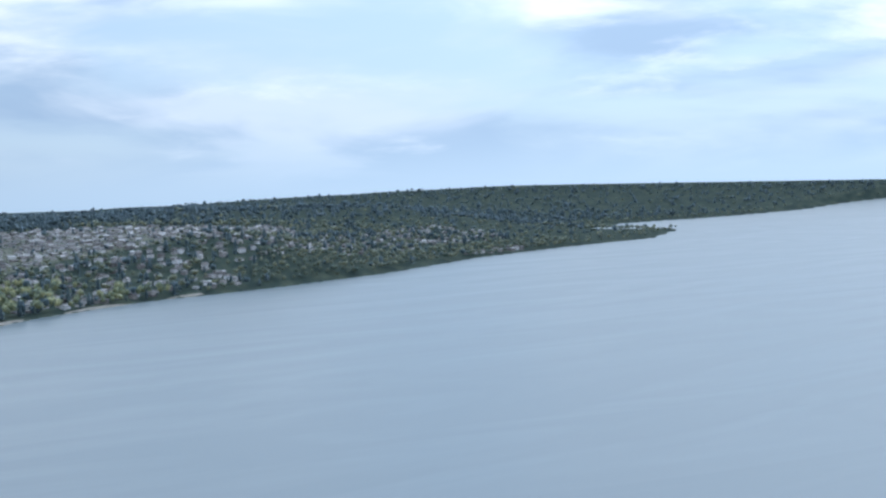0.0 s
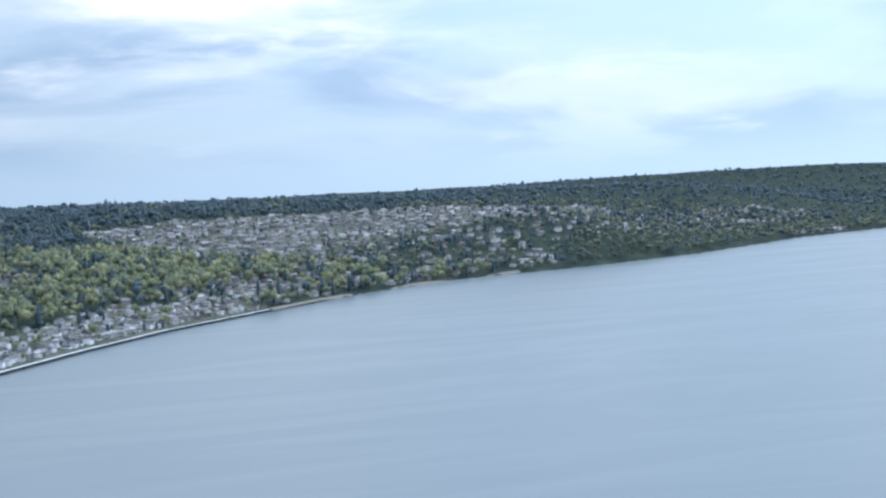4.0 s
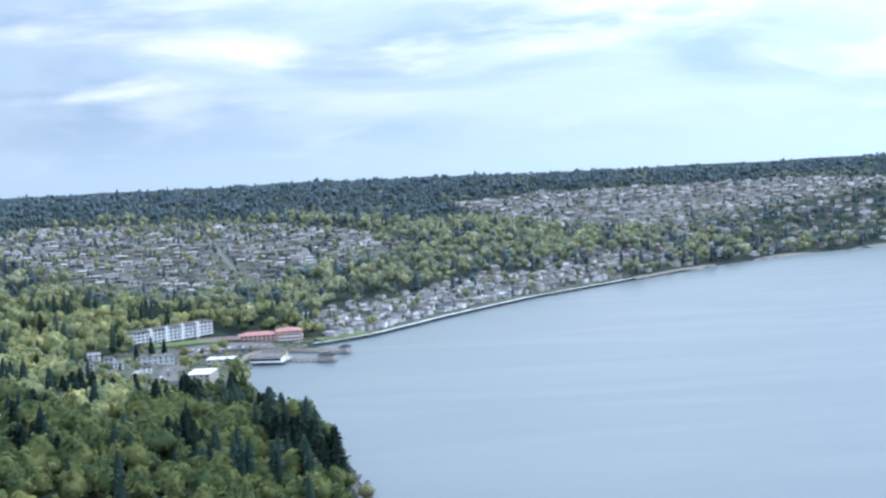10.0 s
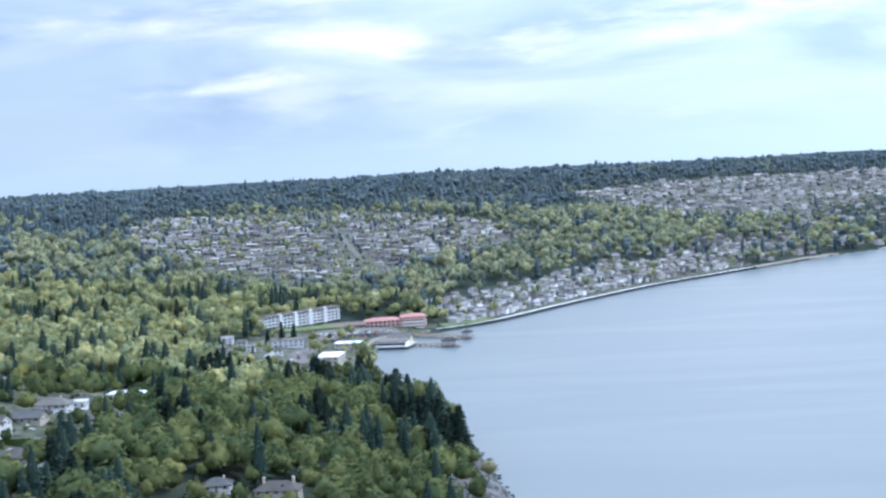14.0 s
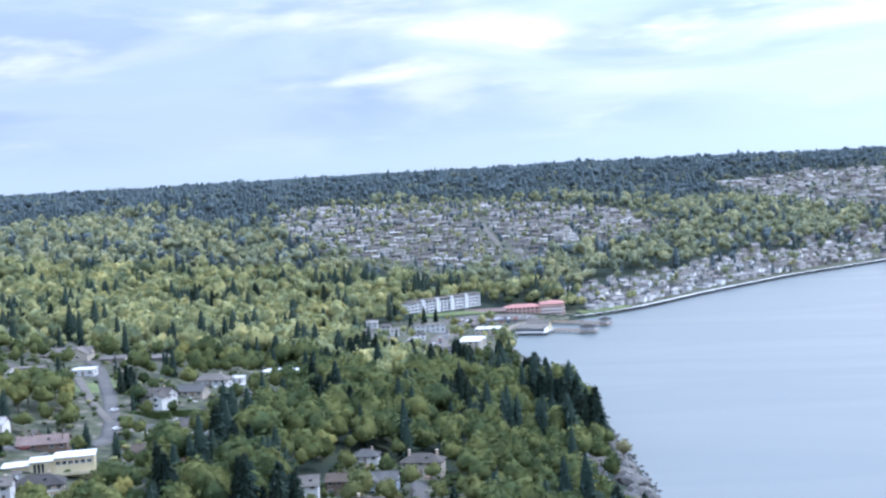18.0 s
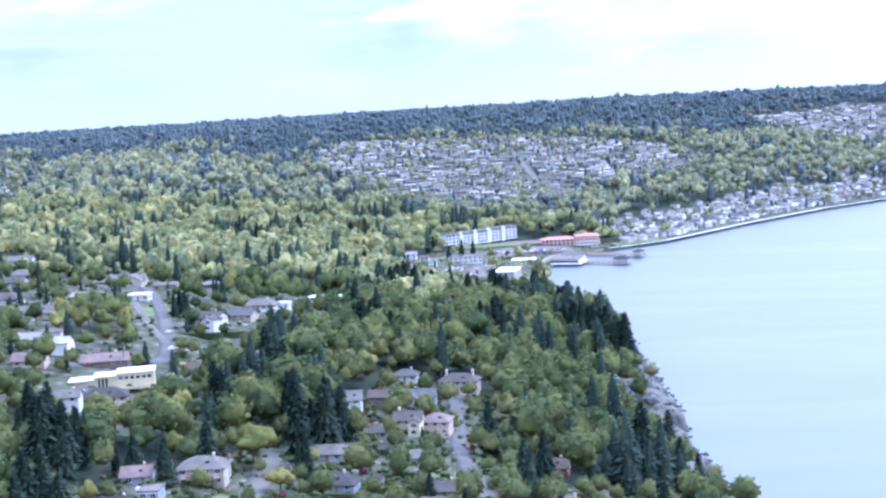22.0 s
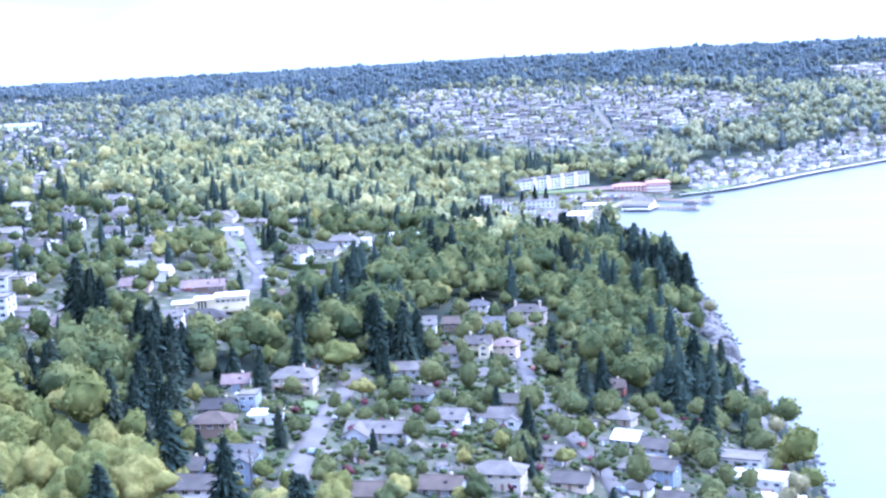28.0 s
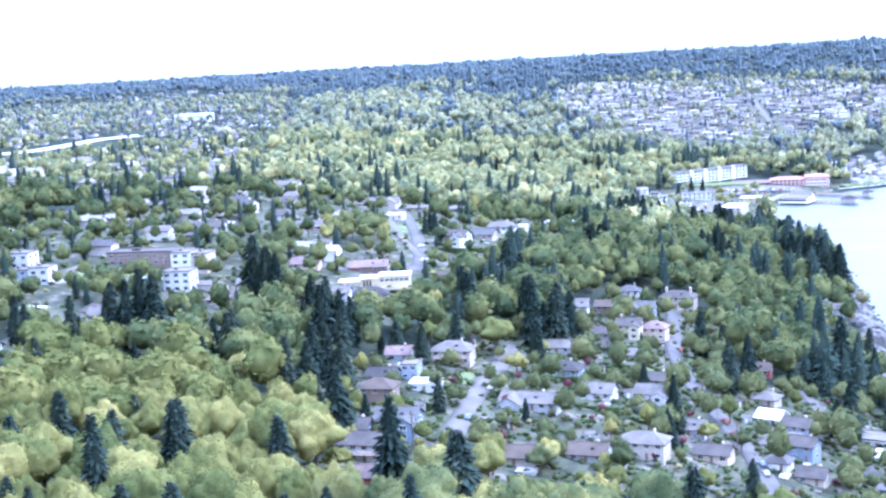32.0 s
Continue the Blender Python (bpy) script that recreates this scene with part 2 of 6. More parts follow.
for key, colour in dict(bright=(0.74, 0.74, 0.73), white=(0.50, 0.50, 0.49), cream=(0.50, 0.44, 0.29), beige=(0.38, 0.34, 0.28), grey=(0.33, 0.34, 0.35), slate=(0.18, 0.22, 0.27),
                        blue=(0.24, 0.28, 0.32), navy=(0.05, 0.07, 0.12), brown=(0.18, 0.13, 0.10), red=(0.22, 0.08, 0.065), tan=(0.46, 0.38, 0.30),
                        pink=(0.50, 0.34, 0.29), green=(0.25, 0.28, 0.24)).items():
    M["wall_" + key] = material("painted_siding_" + key, tint(*colour, 0.1), 0.7, 0.25, 3)
for key, colour in dict(grey=(0.070, 0.061, 0.052), dark=(0.042, 0.038, 0.035), brown=(0.078, 0.059, 0.044), light=(0.118, 0.105, 0.09), white=(0.55, 0.55, 0.55),
                        red=(0.34, 0.165, 0.14), rose=(0.16, 0.115, 0.10), blue=(0.078, 0.075, 0.070)).items():
    M["roof_" + key] = material("roofing_" + key, tint(*colour, 0.22), 0.9, 0.35, 3.5, relief=0.03)
WALL_TONES = [(0.09, 0.085, 0.082), (0.23, 0.205, 0.185), (0.40, 0.37, 0.34), (0.53, 0.50, 0.475), (0.66, 0.65, 0.63)]
ROOF_TONES = [(0.035, 0.034, 0.036), (0.065, 0.060, 0.058), (0.11, 0.096, 0.084), (0.16, 0.147, 0.134), (0.225, 0.21, 0.193), (0.38, 0.36, 0.335)]
M["wall_any"] = material("painted_siding_mixed", WALL_TONES, 0.7, 0.2, 2, by_object=1.8)
M["wall_many"] = material("painted_siding_varied", WALL_TONES, 0.7, 0.2, 2, by_island=1.8)
M["wall_shore"] = material("painted_siding_pale", [(0.12, 0.13, 0.15), (0.40, 0.38, 0.35), (0.68, 0.67, 0.66), (0.80, 0.80, 0.79)], 0.7, 0.2, 2, by_object=1.6)
M["roof_any"] = material("roofing_mixed", ROOF_TONES, 0.9, 0.2, 2, by_object=1.8)
M["roof_many"] = material("roofing_varied", ROOF_TONES, 0.9, 0.2, 2, by_island=1.8)


def water_material():
    m = bpy.data.materials.new("sea_water")
    m.use_nodes = True
    nt = m.node_tree
    N, L = nt.nodes.new, nt.links.new
    b = nt.nodes["Principled BSDF"]
    b.inputs["Base Color"].default_value = (0.094, 0.114, 0.116, 1)
    b.inputs["Specular IOR Level"].default_value, b.inputs["IOR"].default_value = 0.5, 1.33
    geo = N("ShaderNodeNewGeometry")
    bumps = None
    for s, stretch, dist, turn in ((0.9, 1.0, 0.003, 20), (0.35, 0.8, 0.001, 55)):
        mp, n, bu = N("ShaderNodeMapping"), N("ShaderNodeTexNoise"), N("ShaderNodeBump")
        mp.inputs["Rotation"].default_value, mp.inputs["Scale"].default_value = (0, 0, radians(turn)), (1, stretch, 1)
        n.inputs["Scale"].default_value, n.inputs["Detail"].default_value = s, 4
        L(geo.outputs["Position"], mp.inputs[0]), L(mp.outputs[0], n.inputs["Vector"]), L(n.outputs["Fac"], bu.inputs["Height"])
        bu.inputs["Distance"].default_value, bu.inputs["Strength"].default_value = dist, 1.0
        if bumps:
            L(bumps, bu.inputs["Normal"])
        bumps = bu.outputs[0]
    L(bumps, b.inputs["Normal"])
    # slicks: long smooth streaks between ruffled water
    mp, n, r = N("ShaderNodeMapping"), N("ShaderNodeTexNoise"), N("ShaderNodeMapRange")
    mp.inputs["Rotation"].default_value, mp.inputs["Scale"].default_value = (0, 0, radians(-50)), (0.0022, 0.008, 1)
    n.inputs["Scale"].default_value, n.inputs["Detail"].default_value, n.inputs["Distortion"].default_value = 1.0, 3, 1.6
    r.inputs["From Min"].default_value, r.inputs["From Max"].default_value = 0.40, 0.66
    r.inputs["To Min"].default_value, r.inputs["To Max"].default_value = 0.33, 0.28
    L(geo.outputs["Position"], mp.inputs[0]), L(mp.outputs[0], n.inputs["Vector"]), L(n.outputs["Fac"], r.inputs["Value"]), L(r.outputs[0], b.inputs["Roughness"])
    return m


M["water"] = water_material()

# ---- the lie of the land ----
# shore line, from behind the camera round the bay to the far headlands
SHORE = np.array([(150, -3000), (95, -600), (66, 0), (52, 250), (46, 400), (33, 470), (21, 540), (19, 600), (9, 670), (-2, 766),
                  (-24, 870), (-58, 985), (-78, 1090), (-84, 1150), (-74, 1215), (-35, 1240), (25, 1296), (116, 1432), (216, 1562),
                  (363, 1708), (541, 1880), (734, 1998), (916, 2046), (1236, 2180), (1585, 2405), (1926, 2547), (2253, 2634),
                  (2640, 2960), (2640, 3060), (2500, 3250), (2900, 3520), (3449, 3575), (3970, 3760), (4602, 4150), (5600, 4640), (9000, 6400)], float)
# spot heights of the land: x, y, z
SPOTS = np.array([(-114, 346, 43), (-125, 272, 45), (-80, 394, 30), (-26, 380, 25), (-15, 310, 24), (-115, 200, 45), (-240, 262, 59),
                  (-240, 350, 60), (-285, 392, 70), (-165, 160, 50), (-185, 434, 53), (-272, 643, 66), (-197, 547, 55), (-165, 624, 50),
                  (-90, 520, 29), (-196, 1055, 18), (-150, 1250, 14), (-250, 1400, 50), (-155, 1700, 78), (-370, 1680, 86), (-280, 1960, 86),
                  (-35, 1800, 68), (100, 1850, 56), (640, 2500, 72), (-1050, 2900, 98), (-300, 3400, 96), (-760, 1450, 90),
                  (1017, 2300, 78), (1900, 3300, 95), (-60, 100, 40), (-200, -400, 55),
                  (-700, 2600, 112), (-150, 2750, 116), (-1300, 2500, 108), (420, 3150, 106), (-1150, 1900, 98)], float)
LAST = np.array([(-4000, 3000, 95), (-3000, -500, 80), (1500, 6000, 100), (5000, 7000, 110)], float)
def shore_distance(x, y):
    """Metres from the shore line: positive on land (to the left of the line), negative on the water."""
    x, y = np.asarray(x, float).ravel(), np.asarray(y, float).ravel()
    best = np.full(len(x), 1e18)
    for (ax, ay), (bx, by) in zip(SHORE[:-1], SHORE[1:]):
        ux, uy = bx - ax, by - ay
        t = np.clip(((x - ax) * ux + (y - ay) * uy) / (ux * ux + uy * uy), 0, 1)
        d = (x - ax - t * ux) ** 2 + (y - ay - t * uy) ** 2
        best = np.minimum(d, best)
    inside = np.zeros(len(x), bool)
    P = np.vstack([SHORE, [(9000, 20000), (-20000, 20000), (-20000, -3000)]])
    for (ax, ay), (bx, by) in zip(P, np.roll(P, -1, 0)):
        c = ((ay > y) != (by > y)) & (x < (bx - ax) * (y - ay) / (by - ay + 1e-12) + ax)
        inside ^= c
    return np.sqrt(best) * np.where(inside, 1, -1)
KNOTS = np.vstack([SPOTS, LAST, np.c_[SHORE[2:-4], np.full(len(SHORE) - 6, 2.0)]])
def bowl(r2):
    return np.sqrt(r2 + 60.0 ** 2)
PULL = bowl(((KNOTS[:, None, :2] - KNOTS[None, :, :2]) ** 2).sum(-1)) 
SPAN = len(KNOTS)
SYSTEM = np.block([[PULL - 25 * np.eye(SPAN), np.ones((SPAN, 1))], [np.ones((1, SPAN)), np.zeros((1, 1))]])
WEIGHTS = np.linalg.solve(SYSTEM, np.r_[KNOTS[:, 2], 0])
def height(x, y):
    shape = np.shape(x)
    x, y = np.asarray(x, float).ravel(), np.asarray(y, float).ravel()
    z = np.full(len(x), WEIGHTS[-1])
    for k in range(SPAN):
        z += WEIGHTS[k] * bowl((x - KNOTS[k, 0]) ** 2 + (y - KNOTS[k, 1]) ** 2)
    d = shore_distance(x, y)
    far = np.clip((np.hypot(x, y) - 3000) / 3000, 0, 1.35)
    right = np.clip((np.degrees(np.arctan2(x - 12, y + 30)) - 18) / 16, 0, 1)
    z = np.clip(z, 3, 117 + 5 * np.sin(x / 230 + 1.0) * np.sin(y / 310 + x / 700) + 3 * np.sin(x / 97 + y / 210) - 12 * np.clip((x - 100) / 900, 0, 1) - 34 * far * (1 - right) + 8 * right * np.minimum(1, far * 3))
    z = np.minimum(z, 1.2 + 0.75 * np.maximum(d, 0))
    z = np.where(d < 0, np.maximum(-4, 0.3 * d), z)
    return z.reshape(shape)


FAR_FROM, FAR_TO = 2900.0, 4850.0


def drawn_in(p):
    """Draws the far distance in along the line of sight, so that all of it stands within five kilometres. Returns places and their scale."""
    p = np.asarray(p, float)
    eye = np.array((12.0, -30.0, 160.0))
    off = p - eye
    r = np.hypot(off[:, 0], off[:, 1])
    span = FAR_TO - FAR_FROM
    near = np.where(r > FAR_FROM, FAR_FROM + span * (1 - np.exp(-np.maximum(r - FAR_FROM, 0) / span)), r)
    k = near / np.maximum(r, 1e-6)
    return eye + off * k[:, None], k


def grid_mesh(name, places, columns, closed, mat, smooth=True):
    """A sheet from rings of places, each of so many columns."""
    rings = len(places) // columns
    i, j = np.meshgrid(np.arange(rings - 1), np.arange(columns if closed else columns - 1), indexing="ij")
    a = (i * columns + j).ravel()
    b = (i * columns + (j + 1) % columns).ravel()
    quads = np.stack([a, a + columns, b + columns, b], 1)
    return quick_mesh(name, places, quads, mat, smooth)


def quick_mesh(name, places, faces, mat, smooth=False):
    """A mesh from arrays; all faces have as many corners."""
    me = bpy.data.meshes.new(name)
    n, k = faces.shape
    me.vertices.add(len(places)), me.loops.add(n * k), me.polygons.add(n)
    me.vertices.foreach_set("co", np.asarray(places, np.float32).ravel())
    me.loops.foreach_set("vertex_index", faces.astype(np.int32).ravel())
    me.polygons.foreach_set("loop_start", np.arange(0, n * k, k, dtype=np.int32))
    me.polygons.foreach_set("use_smooth", np.full(n, smooth))
    me.materials.append(mat)
    me.update(calc_edges=True)
    return me


TURNS = np.radians(np.r_[np.arange(-50, 44, 0.45), np.arange(44, 310, 6.0)])   # to the left of +y
RINGS = np.r_[0.5, np.geomspace(15, 420, 70)[:-1], np.geomspace(420, 9000, 300)]
ring, turn = np.meshgrid(RINGS, TURNS, indexing="ij")
gx, gy = (12 - ring * np.sin(turn)).ravel(), (-30 + ring * np.cos(turn)).ravel()
ground = new("ground", grid_mesh("ground", drawn_in(np.c_[gx, gy, height(gx, gy)])[0], len(TURNS), True, M["ground"]))
tagged(ground, "rough green and brown land rising from the shore to a plateau", "ground", kind="structure")
RINGS_W = np.r_[0.5, np.geomspace(15, 9000, 120)]
ring, turn = np.meshgrid(RINGS_W, np.radians(np.r_[np.arange(-50, 44, 2.0), np.arange(44, 310, 6.0)]), indexing="ij")
wx, wy = (12 - ring * np.sin(turn)).ravel(), (-30 + ring * np.cos(turn)).ravel()
water = new("water", grid_mesh("water", drawn_in(np.c_[wx, wy, 0 * wx])[0], ring.shape[1], True, M["water"]))
tagged(water, "calm grey-blue sea water with long smooth streaks", "water", kind="structure")

# ---- plants: shapes ----
rng = np.random.default_rng(7)
ICO = {}


def ico_shape(level):
    """Corners and faces of a round body, shared by all crowns."""
    if level not in ICO:
        bm = bmesh.new()
        bmesh.ops.create_icosphere(bm, subdivisions=level, radius=1)
        bm.verts.ensure_lookup_table()
        ICO[level] = (np.array([v.co for v in bm.verts]), np.array([[v.index for v in f.verts] for f in bm.faces]))
        bm.free()
    return ICO[level]


def leaf_quads(centres, outward, size, r, flat=0.5):
    """One small leaf spray at each centre, turned roughly outward: corners and faces."""
    n = len(centres)
    nor = outward + r.normal(0, flat, (n, 3))
    nor /= np.linalg.norm(nor, axis=1, keepdims=True) + 1e-9
    ref = r.normal(0, 1, (n, 3))
    u = np.cross(nor, ref)
    u /= np.linalg.norm(u, axis=1, keepdims=True) + 1e-9
    v = np.cross(nor, u)
    s = size * r.uniform(0.6, 1.35, (n, 1))
    t = s * r.uniform(0.6, 1.0, (n, 1))
    bend = nor * s * 0.25
    pts = np.stack([centres - u * s, centres - v * t - bend, centres + u * s, centres + v * t - bend], 1)
    return pts.reshape(-1, 3), (np.arange(n)[:, None, None] * 4 + np.array(((0, 1, 2), (0, 2, 3)))).reshape(-1, 3)


def swelling(d, r, lumps):
    """How far an uneven crown reaches in each direction: a few soft bulges, and finer ones on them."""
    reach = np.full(len(d), 0.50)
    for n, sharp, high in ((lumps + 3, 10.0, 0.46), (lumps * 5, 36.0, 0.17), (lumps * 30, 190.0, 0.09)):
        c = r.normal(0, 1, (n, 3))
        c[:, 2] = np.abs(c[:, 2]) * 0.9 - 0.15
        c /= np.linalg.norm(c, axis=1, keepdims=True)
        reach += high * np.exp(-sharp * (1 - d @ c.T)).max(1) * r.uniform(0.8, 1.1)
    return reach


def broadleaf_shape(r, level, sprays, size, wide=0.85, lumps=9):
    """The crown of a broad-leaved tree 1 m high: a bulging dome, clad in leaf sprays. It starts at 0.16."""
    seed = int(r.integers(1, 10 ** 6))
    mid, half = np.array((0, 0, 0.56)), np.array((wide * 0.5, wide * 0.5, 0.44))
    iv, jf = ico_shape(level)
    body = mid + half * iv * (swelling(iv, np.random.default_rng(seed), lumps) * 0.90 * r.uniform(0.95, 1.04, len(iv)))[:, None]
    d = r.normal(0, 1, (sprays, 3))
    d /= np.linalg.norm(d, axis=1, keepdims=True)
    d[:, 2] = np.where(d[:, 2] < -0.45, -d[:, 2], d[:, 2])
    at = mid + half * d * (swelling(d, np.random.default_rng(seed), lumps) * r.uniform(0.84, 1.03, sprays))[:, None]
    for pts in (body, at):
        pts[:, :2] *= np.clip(1.08 - 0.5 * (pts[:, 2:] - 0.35), 0.65, 1.1)
    q, f = leaf_quads(at, d, size, r)
    return np.vstack([body, q]), np.vstack([jf, f + len(body)])


def conifer_shape(r, tiers, per_tier, slim=0.17, core=True, sides=7):
    """A fir 1 m high: drooping boughs in tiers round the stem, shorter towards the tip."""
    P, F, k = [], [], 0
    for i in range(tiers):
        h = 0.10 + 0.88 * i / (tiers - 1)
        reach = slim * 1.06 * (1 - h) ** 0.55 * (0.97 + 0.25 * r.uniform(-1, 1)) * min(1, 0.6 + h * 1.6) + 0.014
        n = max(4, int(per_tier * (0.5 + 0.6 * (1 - h))))
        a = r.uniform(0, 6.283) + np.arange(n) * 6.283 / n + r.normal(0, 0.25, n)
        L = reach * r.uniform(0.6, 1.3, n)
        w = ((0.34 if tiers < 18 else 0.15 if tiers < 50 else 0.11) * L + 0.006) * r.uniform(0.7, 1.3, n)
        drop = L * r.uniform(0.15, 0.55, n)
        h0 = h + r.uniform(-0.02, 0.02, n)
        out = np.c_[np.cos(a), np.sin(a), 0 * a]
        side = np.c_[-np.sin(a), np.cos(a), 0 * a]
        base = np.c_[0 * a, 0 * a, h0]
        tip = base + out * L[:, None] - np.c_[0 * a, 0 * a, drop]
        mid = base + out * (0.6 * L)[:, None] - np.c_[0 * a, 0 * a, 0.35 * drop]
        pts = np.stack([base - np.c_[0 * a, 0 * a, 0.03 + 0 * a], mid - side * w[:, None] - np.c_[0 * a, 0 * a, 0.5 * w], tip, mid + side * w[:, None] - np.c_[0 * a, 0 * a, 0.2 * w]], 1)
        P.append(pts.reshape(-1, 3)), F.append((np.arange(n)[:, None, None] * 4 + np.array(((0, 1, 2), (0, 2, 3)))).reshape(-1, 3) + k)
        k += 4 * n
    if core:
        a = np.arange(sides) * 6.283 / sides
        rings = [np.c_[s * np.cos(a), s * np.sin(a), 0 * a + h] for h, s in ((0.06, 0.42 * slim), (0.35, 0.50 * slim), (0.7, 0.32 * slim), (0.94, 0.015))]
        P.append(np.vstack(rings))
        for q in range(3):
            i, j = np.arange(sides) + sides * q, (np.arange(sides) + 1) % sides + sides * q
            F.append(np.vstack([np.c_[i, j, j + sides], np.c_[i, j + sides, i + sides]]) + k)
    return np.vstack(P), np.vstack(F)


def tube(points, radii, sides=6):
    """A tapered round bar along points."""
    P, F = [], []
    for i, (p, rad) in enumerate(zip(points, radii)):
        for s in range(sides):
            a = 6.283 * s / sides
            P.append((p[0] + rad * math.cos(a), p[1] + rad * math.sin(a), p[2]))
        if i:
            for s in range(sides):
                F.append(((i - 1) * sides + s, (i - 1) * sides + (s + 1) % sides, i * sides + (s + 1) % sides, i * sides + s))
    return P, F


def trunk_mesh(r, conifer):
    """The stem, with limbs on a broad-leaved tree, for a tree 1 m high."""
    P, F = tube([(0, 0, -0.06), (0.005, 0, 0.3), (0, 0.01, 0.62 if not conifer else 0.97)], [0.028, 0.02, 0.006], 7)
    if not conifer:
        for i in range(5):
            a, h = i * 1.9 + r.uniform(-.3, .3), 0.22 + 0.07 * i
            p, f = tube([(0, 0, h), (0.1 * math.cos(a), 0.1 * math.sin(a), h + 0.13), (0.19 * math.cos(a), 0.19 * math.sin(a), h + 0.27)], [0.014, 0.009, 0.003], 5)
            F += [tuple(v + len(P) for v in q) for q in f]
            P += p
    return quick_mesh("trunk", np.array(P), np.array(F), M["bark"], True)


def scatter_stuff(name, shapes, places, sizes, mat, label, category, wide=1.0):
    """Many plants in one mesh: each takes one of the shapes, turned about and scaled."""
    if not len(places):
        return None
    at, k = drawn_in(places)
    P, F, base = [], [], 0
    for s, (sp, sf) in enumerate(shapes):
        pick = np.arange(s, len(at), len(shapes))
        if not len(pick):
            continue
        a = rng.uniform(0, 6.283, len(pick))
        w = (sizes[pick] * k[pick])[:, None]
        stretch = (wide * rng.uniform(0.8, 1.25, len(pick)))[:, None]
        x = (sp[None, :, 0] * np.cos(a)[:, None] - sp[None, :, 1] * np.sin(a)[:, None]) * w * stretch
        y = (sp[None, :, 0] * np.sin(a)[:, None] + sp[None, :, 1] * np.cos(a)[:, None]) * w * stretch
        z = sp[None, :, 2] * w
        P.append((np.stack([x, y, z], 2) + at[pick][:, None, :]).reshape(-1, 3))
        F.append((sf[None] + (np.arange(len(pick)) * len(sp))[:, None, None] + base).reshape(-1, sf.shape[1]))
        base += len(pick) * len(sp)
    ob = new(name, quick_mesh(name, np.vstack(P), np.vstack(F), mat, True))
    return tagged(ob, label, category, kind="stuff")


# ---- the plan: which part of the land bears what ----
def inside(x, y, corners):
    hit = np.zeros(np.shape(x), bool)
    for (ax, ay), (bx, by) in zip(corners, corners[1:] + corners[:1]):
        hit ^= ((ay > y) != (by > y)) & (x < (bx - ax) * (y - ay) / (by - ay + 1e-9) + ax)
    return hit


TOWN = [(-375, 1590), (-335, 1475), (-240, 1385), (-195, 1352), (-140, 1395), (-62, 1505), (-25, 1575), (75, 1715), (120, 1800), (45, 1940),
        (-195, 2120), (-330, 2000), (-450, 2000), (-420, 1700)]
UPPER_TOWN = [(190, 2380), (320, 2090), (470, 2120), (700, 2280), (900, 2330), (1300, 2600), (1350, 2850), (800, 2750), (400, 2680)]
COURT = [(312, 1850), (430, 1940), (470, 1890), (345, 1765)]
SHORE_TOWN = [(-15, 1310), (20, 1300), (365, 1722), (360, 1790), (230, 1700), (150, 1640), (40, 1460), (0, 1400)]
NEAR_TOWN = [(-165, 190), (-160, 330), (-130, 370), (-112, 480), (-110, 540), (-60, 540), (-40, 400), (30, 400), (60, 200), (-60, 190)]
WEST_TOWN = [(-160, 480), (-160, 700), (-230, 760), (-420, 800), (-420, 420), (-300, 300), (-260, 200), (-175, 360)]
LANDING = [(-205, 1000), (-190, 1150), (-165, 1195), (-120, 1225), (-70, 1258), (-20, 1285), (-35, 1240), (-84, 1150), (-78, 1060), (-100, 975), (-150, 975)]
FAR_WEST = [(-1500, 1300), (-1500, 700), (-420, 560), (-430, 800), (-620, 1250), (-760, 1700), (-1300, 2300)]
TAKEN = []    # x, y, radius of what already stands there
LANES = []    # the same for roads


def free_of(x, y, extra=0.0):
    cell = 2.0
    x0, y0, n, m = -1600.0, -400.0, 2200, 2000
    mask = np.zeros((n, m), bool)
    for items, more in ((TAKEN, extra), (LANES, max(extra, 0.5))):
        for tx, ty, tr in items:
            rad = tr + more
            i0, i1 = int((tx - rad - x0) / cell), int((tx + rad - x0) / cell) + 1
            j0, j1 = int((ty - rad - y0) / cell), int((ty + rad - y0) / cell) + 1
            if rad <= 0 or i0 < 0 or j0 < 0 or i1 >= n or j1 >= m:
                continue
            gx, gy = np.meshgrid(x0 + (np.arange(i0, i1) + .5) * cell, y0 + (np.arange(j0, j1) + .5) * cell, indexing="ij")
            mask[i0:i1, j0:j1] |= (gx - tx) ** 2 + (gy - ty) ** 2 < rad * rad
    i, j = ((x - x0) / cell).astype(int), ((y - y0) / cell).astype(int)
    out = (i < 0) | (j < 0) | (i >= n) | (j >= m)
    return out | ~mask[np.clip(i, 0, n - 1), np.clip(j, 0, m - 1)]


def spread(x0, x1, y0, y1, step):
    """Uneven points over a rectangle."""
    x, y = np.meshgrid(np.arange(x0, x1, step), np.arange(y0, y1, step))
    x, y = x.ravel() + rng.uniform(-.5, .5, x.size) * step, y.ravel() + rng.uniform(-.5, .5, y.size) * step
    return x, y


def in_sight(x, y, slack=4.0):
    """The sector of the land that lies before the walk."""
    a = np.degrees(np.arctan2(-(x - 12), y + 30))
    b = np.degrees(np.arctan2(-(x - 24), y + 149))
    return (a > -51 - slack) & (b < 37 + slack)


def blotches(x, y, size, seed):
    """Slow noise between 0 and 1, for woods in patches."""
    r = np.random.default_rng(seed)
    v = np.zeros(len(x))
    for k in range(6):
        a, f = r.uniform(0, 6.283), r.uniform(0.6, 1.7) / size
        v += np.sin((x * math.cos(a) + y * math.sin(a)) * f * 6.283 + r.uniform(0, 6.283))
    return 0.5 + v / 6

